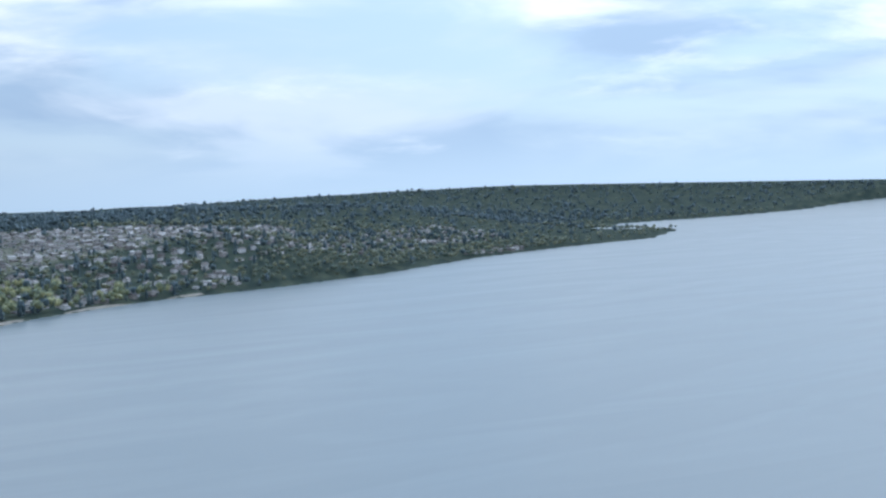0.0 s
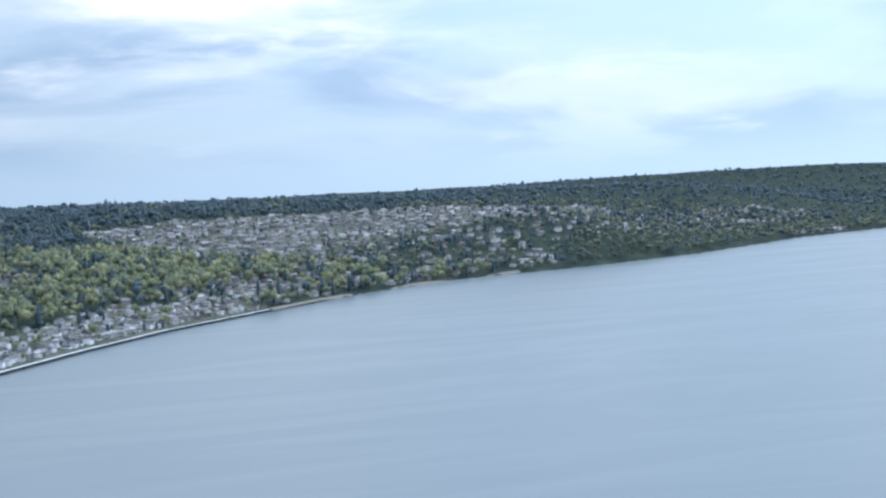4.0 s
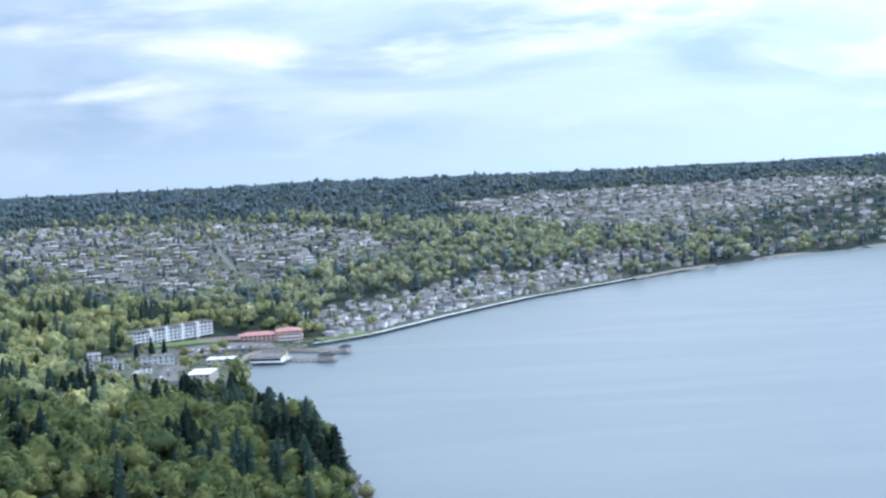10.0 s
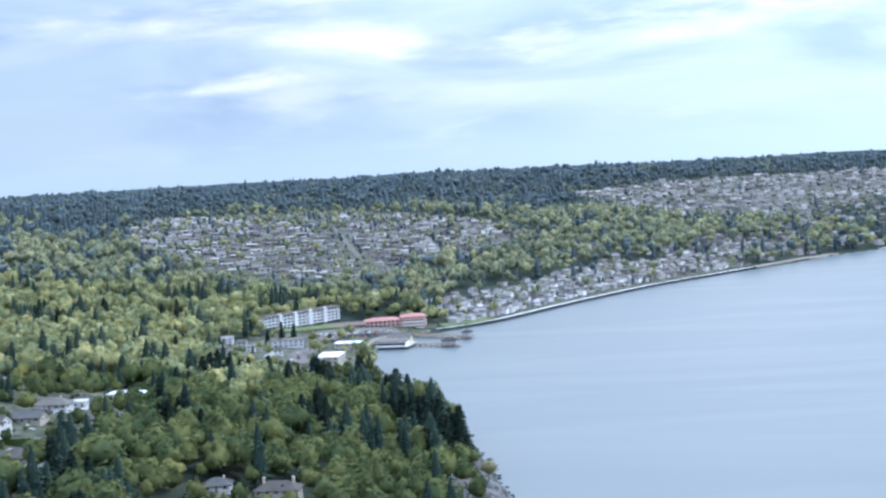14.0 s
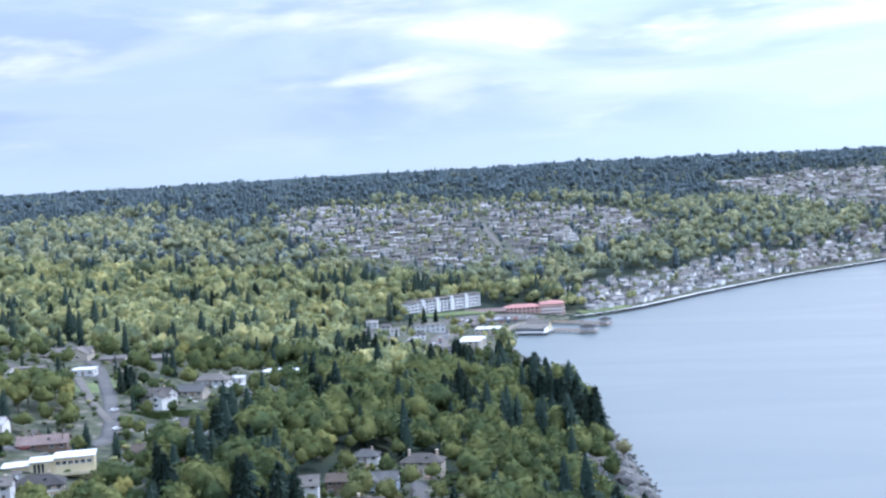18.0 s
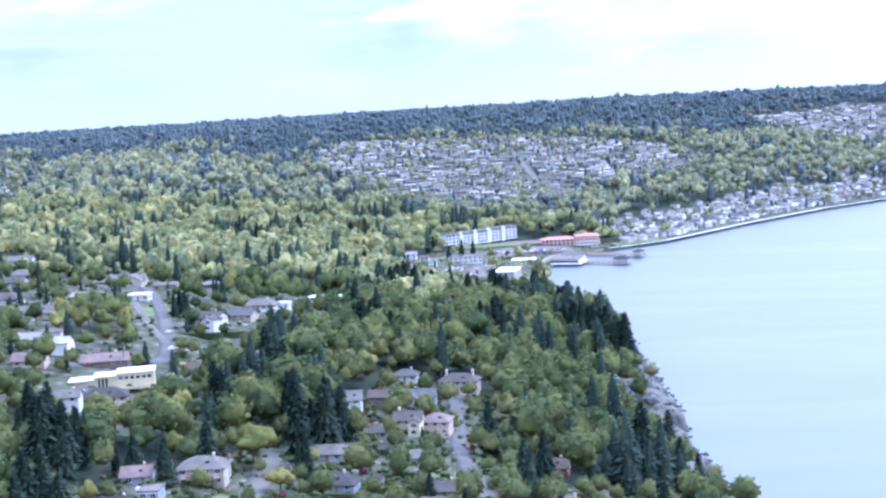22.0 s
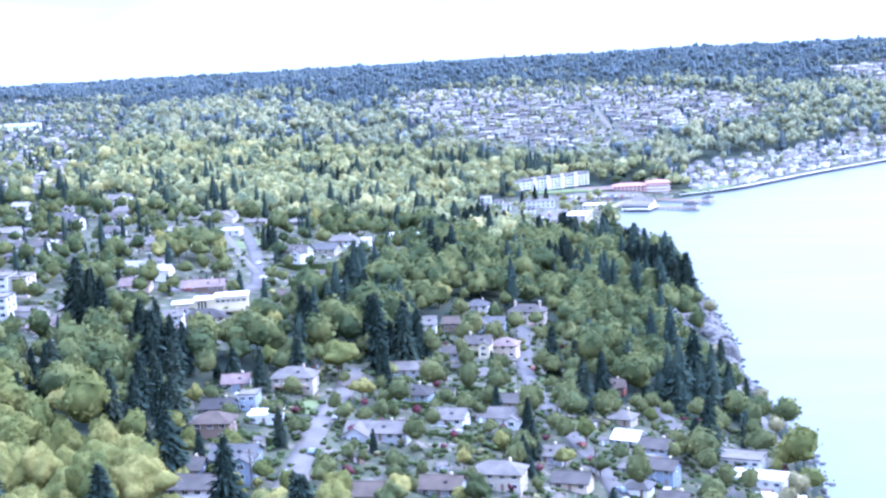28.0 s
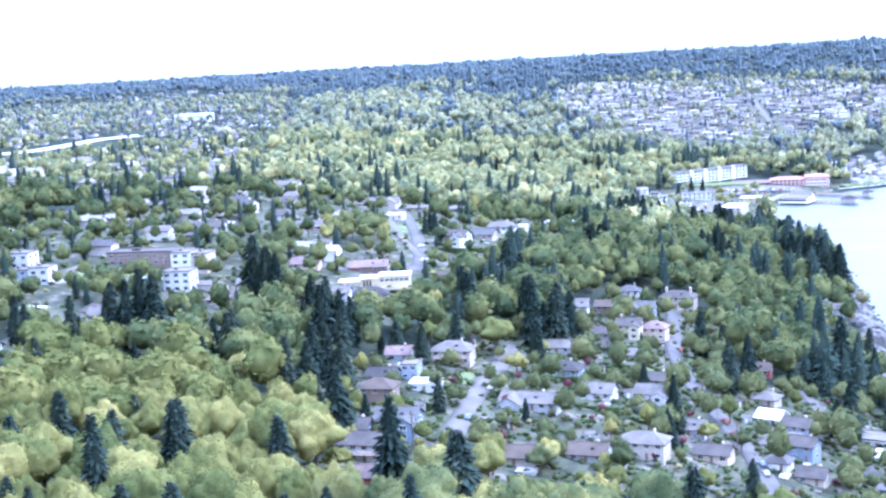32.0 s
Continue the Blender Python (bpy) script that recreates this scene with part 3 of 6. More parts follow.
# ---- building blocks ----
class Shape:
    """Collects boxes, slabs and prisms for one part."""

    def __init__(self):
        self.v, self.f = [], []

    def add(self, v, f):
        k = len(self.v)
        self.v += [tuple(p) for p in v]
        self.f += [tuple(i + k for i in q) for q in f]
        return self

    def box(self, x0, y0, z0, x1, y1, z1):
        v = [(x, y, z) for z in (z0, z1) for x, y in ((x0, y0), (x1, y0), (x1, y1), (x0, y1))]
        return self.add(v, [(3, 2, 1, 0), (4, 5, 6, 7), (0, 1, 5, 4), (1, 2, 6, 5), (2, 3, 7, 6), (3, 0, 4, 7)])

    def slab(self, corners, thick):
        """A plate: its top corners, counter-clockwise from above, and its thickness downward."""
        n = len(corners)
        v = [(x, y, z) for x, y, z in corners] + [(x, y, z - thick) for x, y, z in corners]
        return self.add(v, [tuple(range(n)), tuple(range(2 * n - 1, n - 1, -1))] + [(i, i + n, (i + 1) % n + n, (i + 1) % n) for i in range(n)])

    def gable(self, w, d, z, rise):
        """The two wall triangles under a gable roof whose ridge runs along x, as one prism."""
        v = [(-w, -d, z), (w, -d, z), (w, d, z), (-w, d, z), (-w, 0, z + rise), (w, 0, z + rise)]
        return self.add(v, [(3, 2, 1, 0), (0, 1, 5, 4), (2, 3, 4, 5), (1, 2, 5), (3, 0, 4)])

    def mesh(self, name, mat, smooth=False):
        me = bpy.data.meshes.new(name)
        me.from_pydata(self.v, [], self.f)
        me.materials.append(mat)
        for p in me.polygons:
            p.use_smooth = smooth
        me.update()
        return me


def part(name, mesh, parent, at=None, label=""):
    ob = new(name, mesh)
    ob.parent = parent
    if at is not None:
        ob.matrix_basis = at
    if label:
        ob["label"] = label
    return ob


SHARED = {}


def shared(key, make):
    if key not in SHARED:
        SHARED[key] = make()
    return SHARED[key]


def window_at(parent, x, y, z, turn=0, w=1.6, h=1.2):
    """A framed window: its outer face looks along -y before the turn."""
    fr = shared(("wf", w, h), lambda: Shape().box(-w / 2 - .1, -.07, -.1, w / 2 + .1, .04, 0).box(-w / 2 - .1, -.07, h, w / 2 + .1, .04, h + .1)
                .box(-w / 2 - .1, -.06, 0, -w / 2, .04, h).box(w / 2, -.06, 0, w / 2 + .1, .04, h).box(-.04, -.06, 0, .04, .04, h).mesh("window", M["frame"]))
    pn = shared(("wp", w, h), lambda: Shape().box(-w / 2, -.03, 0, w / 2, .0, h).mesh("pane", M["glass"]))
    win = part("window", fr, parent, pose(x, y, z, 0, 0, turn))
    part("pane", pn, win)
    return win


def roof_shape(w, d, z, rise, style, over=0.75, t=0.25):
    """Roof plates over a house 2w by 2d whose walls end at z. Ridge along x."""
    s = Shape()
    W, D = w + over, d + over
    low = z - rise * over / d
    if style == "gable":
        s.slab([(-W, -D, low + t), (W, -D, low + t), (W, 0, z + rise + t), (-W, 0, z + rise + t)], t)
        s.slab([(W, D, low + t), (-W, D, low + t), (-W, 0, z + rise + t), (W, 0, z + rise + t)], t)
        s.box(-W, -.15, z + rise + t - .08, W, .15, z + rise + t + .06)
    elif style == "hip":
        r = max(W - D, 0.4)
        v = [(-W, -D, low), (W, -D, low), (W, D, low), (-W, D, low), (-W, -D, low + t), (W, -D, low + t), (W, D, low + t), (-W, D, low + t), (-r, 0, z + rise + t), (r, 0, z + rise + t)]
        s.add(v, [(3, 2, 1, 0), (0, 1, 5, 4), (1, 2, 6, 5), (2, 3, 7, 6), (3, 0, 4, 7), (4, 5, 9, 8), (6, 7, 8, 9), (5, 6, 9), (7, 4, 8)])
    elif style == "shed":
        s.slab([(-W, -D, z + .1 + t), (W, -D, z + .1 + t), (W, D, z + rise * .7 + t), (-W, D, z + rise * .7 + t)], t)
    else:
        s.box(-w - .25, -d - .25, z, w + .25, d + .25, z + .28)
        s.box(-w - .25, -d - .25, z + .28, w + .25, -d, z + .5).box(-w - .25, d, z + .28, w + .25, d + .25, z + .5)
        s.box(-w - .25, -d, z + .28, -w, d, z + .5).box(w, -d, z + .28, w + .25, d, z + .5)
    return s


def house(x, y, turn, w, d, storeys=1, roof="gable", wall="white", top="grey", chimney=0, deck=0, garage=0, wing=0, label="", lift=0.0, group="houses"):
    """A house w by d metres with its long front towards -y before the turn, standing on the slope: walls, roof, windows, door, and what else it has."""
    w, d = 0.97 * w, 0.97 * d
    base = float(np.min(height(np.array([x, x - w / 2, x + w / 2, x, x]), np.array([y, y, y, y - d / 2, y + d / 2]))))
    floor = float(height(np.array([x]), np.array([y]))[0]) + 0.3 + lift
    TAKEN.append((x, y, max(w, d) * 0.55))
    TAKEN.append((x + 1.5, y - d * .5 - 6, 6.0))
    ob = new("house")
    ob.matrix_world = pose(x, y, floor, 0, 0, turn)
    a, b, h = w / 2, d / 2, 2.6 * storeys + .1
    rise = min(0.55 * b, 3.2) if roof in ("gable", "hip") else 1.2
    wm = M["wall_" + wall]
    body = Shape().box(-a, -b, base - floor - 1.0, a, b, h)
    if roof == "gable":
        body.gable(a, b, h, rise)
    if roof == "shed":
        body.add([(-a, -b, h), (a, -b, h), (a, b, h), (-a, b, h), (-a, b, h + rise * .7), (a, b, h + rise * .7)], [(0, 1, 5, 4), (1, 2, 5), (0, 4, 3), (3, 4, 5, 2)])
    part("wall", body.mesh("wall", wm), ob)
    part("roof", roof_shape(a, b, h, rise, roof).mesh("roof", M["roof_" + top]), ob)
    for s in range(storeys):
        z = 0.9 + 2.8 * s
        n = max(2, int(w / 3.2))
        for k in range(n):
            xx = -a + (k + 0.5) * w / n
            if s == 0 and k == n // 2:
                part("door", shared("door", lambda: Shape().box(-.5, -.06, 0, .5, .05, 2.1).mesh("door", M["wall_brown"])), ob, pose(xx, -b, 0))
            elif not (s == 0 and garage and k == 0):
                window_at(ob, xx, -b, z)
        for side in (-1, 1):
            for k in range(max(1, int(d / 4))):
                window_at(ob, side * a, -b + (k + .5) * d / max(1, int(d / 4)), z, 90 * side, 1.2)
    # paved terrace before the front, and a low garden wall
    lot = random.Random(int(x * 13 + y * 7))
    tx, tw = lot.uniform(-.5, .2) * a, lot.uniform(3.5, 6.5)
    part("terrace", Shape().box(tx, -b - lot.uniform(3.5, 5.5), -2.2, tx + tw, -b - .02 - (2.6 if deck else 0), -.05 - .3 * lot.random()).mesh("terrace", M[lot.choice(("concrete", "wood", "asphalt_pale"))]), ob)
    if lot.random() < .6:
        part("garden_wall", Shape().box(-a - 1, -b - 7.2, -3.2, a + 1, -b - 6.9, lot.uniform(-1.2, -.4)).mesh("garden_wall", M[lot.choice(("concrete", "wood", "frame"))]), ob)
    if roof != "flat" and lot.random() < .5:
        part("skylight", Shape().box(a * .2, -b * .65, h + rise * .30, a * .2 + 1.1, -b * .4, h + rise * .66).mesh("skylight", M["glass"]), ob)
    if roof != "flat" and not chimney and lot.random() < .45:
        part("chimney", Shape().box(a * .4, .3, h - .5, a * .4 + .7, 1.1, h + rise + .9).mesh("chimney", M["wall_tan"]), ob)
    trim = Shape().box(-a - .03, -b - .03, h - .35, a + .03, -b, h - .1)
    part("fascia", trim.mesh("fascia", M["frame"]), ob)
    if garage:
        g = Shape().box(-a + .5, -b - .05, 0, -a + 5.3, -b, 2.2)
        for k in range(3):
            g.box(-a + .6, -b - .08, 0.15 + .7 * k, -a + 5.2, -b - .05, 0.7 + .7 * k)
        part("garage_door", g.mesh("garage_door", M["frame"]), ob)
    for k in range(chimney):
        cx = (-.35 + .7 * k) * w
        part("chimney", Shape().box(cx - .45, .4, h - .5, cx + .45, 1.5, h + rise + 1.3).box(cx - .55, .3, h + rise + 1.3, cx + .55, 1.6, h + rise + 1.5).mesh("chimney", M["wall_tan"]), ob)
    if deck:
        z = 2.8 * (storeys - 1) + 0.02
        dk = part("deck", Shape().box(-a * .8, -b - 2.6, z - .25, a * .8, -b - .02, z).mesh("deck", M["wood"]), ob)
        rail = Shape().box(-a * .8, -b - 2.6, z + .95, a * .8, -b - 2.5, z + 1.05)
        for k in range(int(w * .8 / .8)):
            rail.box(-a * .8 + k * .8, -b - 2.58, z, -a * .8 + k * .8 + .07, -b - 2.52, z + .95)
        part("railing", rail.mesh("railing", M["frame"]), dk)
        if storeys > 1 or floor - base > .3:
            for sx in (-1, 1):
                part("post", Shape().box(sx * a * .75 - .1, -b - 2.5, base - floor - 1, sx * a * .75 + .1, -b - 2.3, z - .25).mesh("post", M["wood"]), ob)
    if wing:
        ww, wd = w * .42, d * .45
        cx = wing * (a - ww / 2)
        s = Shape().box(cx - ww / 2, -b - wd, base - floor - 1, cx + ww / 2, -b, 2.6 * max(1, storeys - 0))
        hh = 2.6 * storeys
        s.add([(cx - ww / 2, -b - wd, hh), (cx + ww / 2, -b - wd, hh), (cx, -b - wd, hh + ww * .3), (cx - ww / 2, 0, hh), (cx + ww / 2, 0, hh), (cx, 0, hh + ww * .3)],
              [(0, 1, 2), (1, 4, 5, 2), (3, 0, 2, 5), (4, 3, 5)])
        part("wing", s.mesh("wing", wm), ob)
        r = Shape()
        e, t = .5, .22
        k = .3 * 2
        r.slab([(cx, -b - wd - e, hh + ww * .3 + t), (cx, 0, hh + ww * .3 + t), (cx - ww / 2 - e, 0, hh - k * e + t), (cx - ww / 2 - e, -b - wd - e, hh - k * e + t)], t)
        r.slab([(cx + ww / 2 + e, -b - wd - e, hh - k * e + t), (cx + ww / 2 + e, 0, hh - k * e + t), (cx, 0, hh + ww * .3 + t), (cx, -b - wd - e, hh + ww * .3 + t)], t)
        part("wing_roof", r.mesh("wing_roof", M["roof_" + top]), ob)
        for s in range(storeys):
            window_at(ob, cx, -b - wd, .8 + 2.6 * s, 0, 1.9, 1.4)
    words = {"gable": "gabled", "hip": "hipped", "flat": "flat-roofed", "shed": "lean-to roofed"}[roof]
    tagged(ob, label or f"{wall} {'two-storey' if storeys > 1 else 'single-storey'} {words} house with a {top} roof", "house", group)
    return ob


def strip(name, line, width, mat, label, category, lift=0.35, kind="structure", step=6.0, drop=0.0):
    """A road or path: a thick band laid along a line over the land."""
    pts = [np.array(line[0], float)]
    for p in line[1:]:
        p = np.array(p, float)
        n = max(1, int(np.hypot(*(p - pts[-1])) / step))
        a = pts[-1].copy()
        pts += [a + (p - a) * (k + 1) / n for k in range(n)]
    pts = np.array(pts)
    for _ in range(3):
        pts[1:-1] = (pts[:-2] + 2 * pts[1:-1] + pts[2:]) / 4
    t = np.gradient(pts, axis=0)
    t /= np.linalg.norm(t, axis=1, keepdims=True)
    n = np.c_[-t[:, 1], t[:, 0]]
    for p in pts[::2]:
        LANES.append((p[0], p[1], width * .55 + 1))
    zc = height(pts[:, 0], pts[:, 1])
    rows = []
    for s, dz in ((-1, -1.2), (-1, 0), (-.33, .06), (.33, .06), (1, 0), (1, -1.2)):
        q = pts + n * s * width / 2
        z = np.maximum(height(q[:, 0], q[:, 1]), zc - .6) + lift + dz - drop
        rows.append(np.c_[q, z])
    P = np.stack(rows, 1).reshape(-1, 3)
    P, _ = drawn_in(P)
    ob = new(name, grid_mesh(name, P, 6, False, mat))
    return tagged(ob, label, category, kind=kind)


def zone_sheet(name, corners, mat, label, step=5.0, lift=0.12):
    """Gardens and yards: a sheet laid over part of the land."""
    xs, ys = zip(*corners)
    x, y = np.meshgrid(np.arange(min(xs), max(xs) + step, step), np.arange(min(ys), max(ys) + step, step), indexing="ij")
    n, m = x.shape
    keep = inside(x.ravel(), y.ravel(), corners).reshape(n, m)
    P = drawn_in(np.c_[x.ravel(), y.ravel(), height(x.ravel(), y.ravel()) + lift])[0]
    i, j = np.nonzero(keep[:-1, :-1])
    a = i * m + j
    me = quick_mesh(name, P, np.stack([a, a + m, a + m + 1, a + 1], 1), mat, True)
    return tagged(new(name, me), label, "gardens", kind="structure")

# ---- gardens ----
zone_sheet("gardens", NEAR_TOWN, M["yard"], "patchwork of lawns, beds and paths round the houses", 4.0, 0.2)
zone_sheet("gardens", WEST_TOWN, M["yard"], "gardens and yards on the hilltop", 5.0, 0.2)
zone_sheet("gardens", TOWN, M["yard"], "gardens and yards of the town", 9.0, 0.25)
zone_sheet("gardens", SHORE_TOWN, M["yard"], "yards between the shore houses", 7.0, 0.2)
zone_sheet("gardens", UPPER_TOWN, M["yard"], "gardens and yards of the upper town", 14.0, 0.3)
zone_sheet("gardens", LANDING, M["yard"], "yards and banks at the landing", 6.0, 0.2)
zone_sheet("gardens", COURT, M["yard"], "yards of the terraced court", 9.0, 0.2)

for corners, words in (([(-70, 372), (-58, 372), (-57, 386), (-69, 386)], "small bright lawn behind a garden fence"), ([(-97, 330), (-84, 326), (-82, 334), (-95, 337)], "sunlit lawn beside a low house"),
                       ([(-70, 348), (-63, 346), (-60, 362), (-69, 364)], "yellow-green lawn above the street"), ([(4, 316), (12, 314), (13, 322), (5, 325)], "bright lawn by the waterfront lane"),
                       ([(-58, 405), (-50, 404), (-52, 420), (-59, 420)], "lawn at the bend of the street"), ([(-246, 560), (-234, 556), (-226, 580), (-240, 600)], "green bank beside the hill street"),
                       ([(-118, 300), (-121, 318), (-126, 318), (-124, 300)], "lawn strip along the lane"), ([(-42, 348), (-33, 338), (-27, 344), (-36, 356)], "lawn between two streets")):
    zone_sheet("lawn", corners, M["lawn"], words, 1.5, 0.34)

# ---- roads ----
strip("road", [(-121, 372), (-116, 335), (-112, 288), (-107, 255), (-103, 222), (-108, 195), (-125, 175)], 7.5, M["asphalt_pale"], "pale worn asphalt lane running down between the houses", "road")
strip("road", [(-78, 515), (-71, 470), (-66, 432), (-56, 390), (-46, 357), (-36, 333), (-28, 312), (-20, 294), (-11, 266), (-4, 235)], 7, M["asphalt"], "grey asphalt street bending down past the houses", "road")
strip("road", [(-330, 770), (-290, 690), (-254, 625), (-223, 556), (-206, 511), (-196, 478), (-208, 456), (-236, 445)], 7, M["asphalt"], "grey asphalt street over the hilltop", "road")
strip("road", [(-204, 510), (-190, 511), (-182, 535), (-177, 562)], 6.5, M["asphalt"], "short asphalt side street", "road", lift=0.4)
strip("road", [(-252, 592), (-226, 541), (-208, 512)], 4.5, M["asphalt_pale"], "pale worn drive on the slope", "driveway", lift=0.42)
strip("road", [(-10, 405), (-6, 388), (2, 356), (11, 332), (19, 305), (26, 270)], 5.5, M["asphalt"], "narrow asphalt lane behind the waterfront houses", "road")
strip("road", [(-170, 1790), (-155, 1720), (-140, 1650), (-122, 1580), (-112, 1540)], 8, M["asphalt_pale"], "wide pale street climbing straight through the town", "road")
for row in range(12):
    yy = 1440 + 47 * row
    strip("road", [(-360 + 10 * row - (60 if row > 4 else 0), yy + 40), (-280, yy + 24), (-200, yy), (-130, yy + 12), (-60 + 13 * row, yy + 15)], 5.0, M["asphalt"], "asphalt street between rows of houses", "road")
strip("road", [(-330, 262), (-300, 275), (-280, 250), (-262, 215)], 7, M["asphalt"], "grey asphalt street by the new buildings", "road")
strip("road", [(-800, 900), (-794, 983), (-784, 1025), (-789, 1092), (-795, 1162), (-775, 1215)], 16, M["concrete"], "pale concrete highway cut on the far hill", "road")

TAKEN.extend([(-770 + 8 * k, 960 + 25 * j, 14) for j in range(9) for k in range(5)])

# ---- shore: seawall, promenade, beach ----
WALK = [(-52, 1248), (-20, 1262), (28, 1304), (119, 1438), (219, 1568), (366, 1714)]


def seawall():
    pts = []
    for (ax, ay), (bx, by) in zip(WALK[:-1], WALK[1:]):
        n = max(2, int(math.hypot(bx - ax, by - ay) / 12))
        pts += [(ax + (bx - ax) * k / n, ay + (by - ay) * k / n) for k in range(n)]
    pts = np.array(pts + [WALK[-1]])
    for _ in range(4):
        pts[1:-1] = (pts[:-2] + 2 * pts[1:-1] + pts[2:]) / 4
    t = np.gradient(pts, axis=0)
    t /= np.linalg.norm(t, axis=1, keepdims=True)
    n = np.c_[t[:, 1], -t[:, 0]]            # towards the water
    def band(name, offsets, mat, label, cat):
        P = np.stack([np.c_[pts + n * o, np.full(len(pts), z)] for o, z in offsets], 1).reshape(-1, 3)
        return tagged(new(name, grid_mesh(name, P, len(offsets), False, mat, False)), label, cat, kind="structure")
    band("seawall", [(5.0, -3), (4.6, 2.7), (4.1, 2.7), (4.1, 2.0)], M["seawall"], "dark weathered concrete seawall along the water", "seawall")
    band("pavement", [(4.1, 1.5), (4.1, 2.65), (-1.5, 2.7), (-1.5, 1.5)], M["concrete"], "pale concrete waterfront promenade", "pavement")
    band("road", [(-1.5, 1.5), (-1.5, 2.6), (-9, 2.6), (-9, 1.0)], M["asphalt"], "asphalt waterfront road behind the promenade", "road")
    for p in pts:
        TAKEN.append((p[0], p[1], 10))
    for p, q in zip(pts[::3], n[::3]):
        lamp = new("street_lamp")
        part("pole", shared("lamp_pole", lambda: Shape().box(-.08, -.08, 0, .08, .08, 7).box(-.06, -1.4, 6.8, .06, 0, 6.95).mesh("pole", M["metal"])), lamp)
        part("lamp_head", shared("lamp_head", lambda: Shape().box(-.2, -1.9, 6.7, .2, -1.2, 6.95).mesh("lamp_head", M["metal"])), lamp)
        lamp.matrix_world = pose(p[0] - q[0] * 1.2, p[1] - q[1] * 1.2, 2.6)
        tagged(lamp, "tall grey street lamp on the promenade", "street lamp", "promenade lamps")


seawall()
strip("beach", [(370, 1716), (450, 1795), (541, 1872), (640, 1940), (734, 1990), (830, 2025)], 8, M["sand"], "strip of pale sand along the shore", "beach", lift=0.5)
strip("beach", [(-60, 985), (-70, 1040), (-80, 1090), (-87, 1150), (-80, 1205), (-60, 1232)], 5, M["sand"], "small pale sandy beach in the bay", "beach", lift=0.6)
strip("beach", [(36, 380), (25, 462), (14, 540), (13, 610), (5, 670), (-6, 766), (-28, 870), (-60, 980)], 5, M["rock"], "narrow grey shingle shore under the bluff", "beach", lift=0.1)


# ---- the landing: apartments, inn, pier ----
def apartments():
    """The long white four-storey block with balconies."""
    ob = new("apartment_building")
    L, D, H = 92, 13, 11.6
    z = 15.0
    ob.matrix_world = pose(-152, 1250, z, 0, 0, 48.5)
    part("wall", Shape().box(-L / 2, -D / 2 + 1.6, -5, L / 2, D / 2, H).mesh("wall", M["wall_bright"]), ob)
    part("end_wall", Shape().box(-L / 2 - .3, -D / 2, -5, -L / 2, D / 2, H + .4).mesh("end_wall", M["wall_bright"]), ob)
    part("end_wall", Shape().box(L / 2, -D / 2, -5, L / 2 + .3, D / 2, H + .4).mesh("end_wall", M["wall_bright"]), ob)
    part("roof", Shape().box(-L / 2 - 1, -D / 2 - .6, H, L / 2 + 1, D / 2 + .6, H + .5).box(-L / 2, -1, H + .5, L / 2, 1.5, H + 1.1).mesh("roof", M["roof_light"]), ob)
    for k in range(1, 5):
        xx = -L / 2 + L * k / 5
        part("stair_tower", Shape().box(xx - 1.4, -D / 2 - .8, -4, xx + 1.4, -D / 2 + 1.7, H + 1.2).mesh("stair_tower", M["wall_bright"]), ob)
    for s in range(4):
        for k in range(20):
            x0 = -L / 2 + L * k / 20 + .25
            bal = part("balcony", shared("balcony", lambda: Shape().box(0, 0, -.25, L / 20 - .5, 1.6, 0).box(0, 0, 0, L / 20 - .5, .15, 1.05).mesh("balcony", M["wall_bright"])), ob, pose(x0, -D / 2, s * 2.9))
            part("pane", shared("balcony_door", lambda: Shape().box(.4, 1.5, 0, L / 20 - .9, 1.58, 2.1).mesh("pane", M["glass"])), bal)
    tagged(ob, "long white four-storey apartment block with rows of balconies", "apartment building")
    TAKEN.extend([(-152 + k * .66 + q * .75, 1250 + k * .75 - q * .66, 9) for k in range(-48, 49, 8) for q in (0, 14, 28, 42)])


apartments()


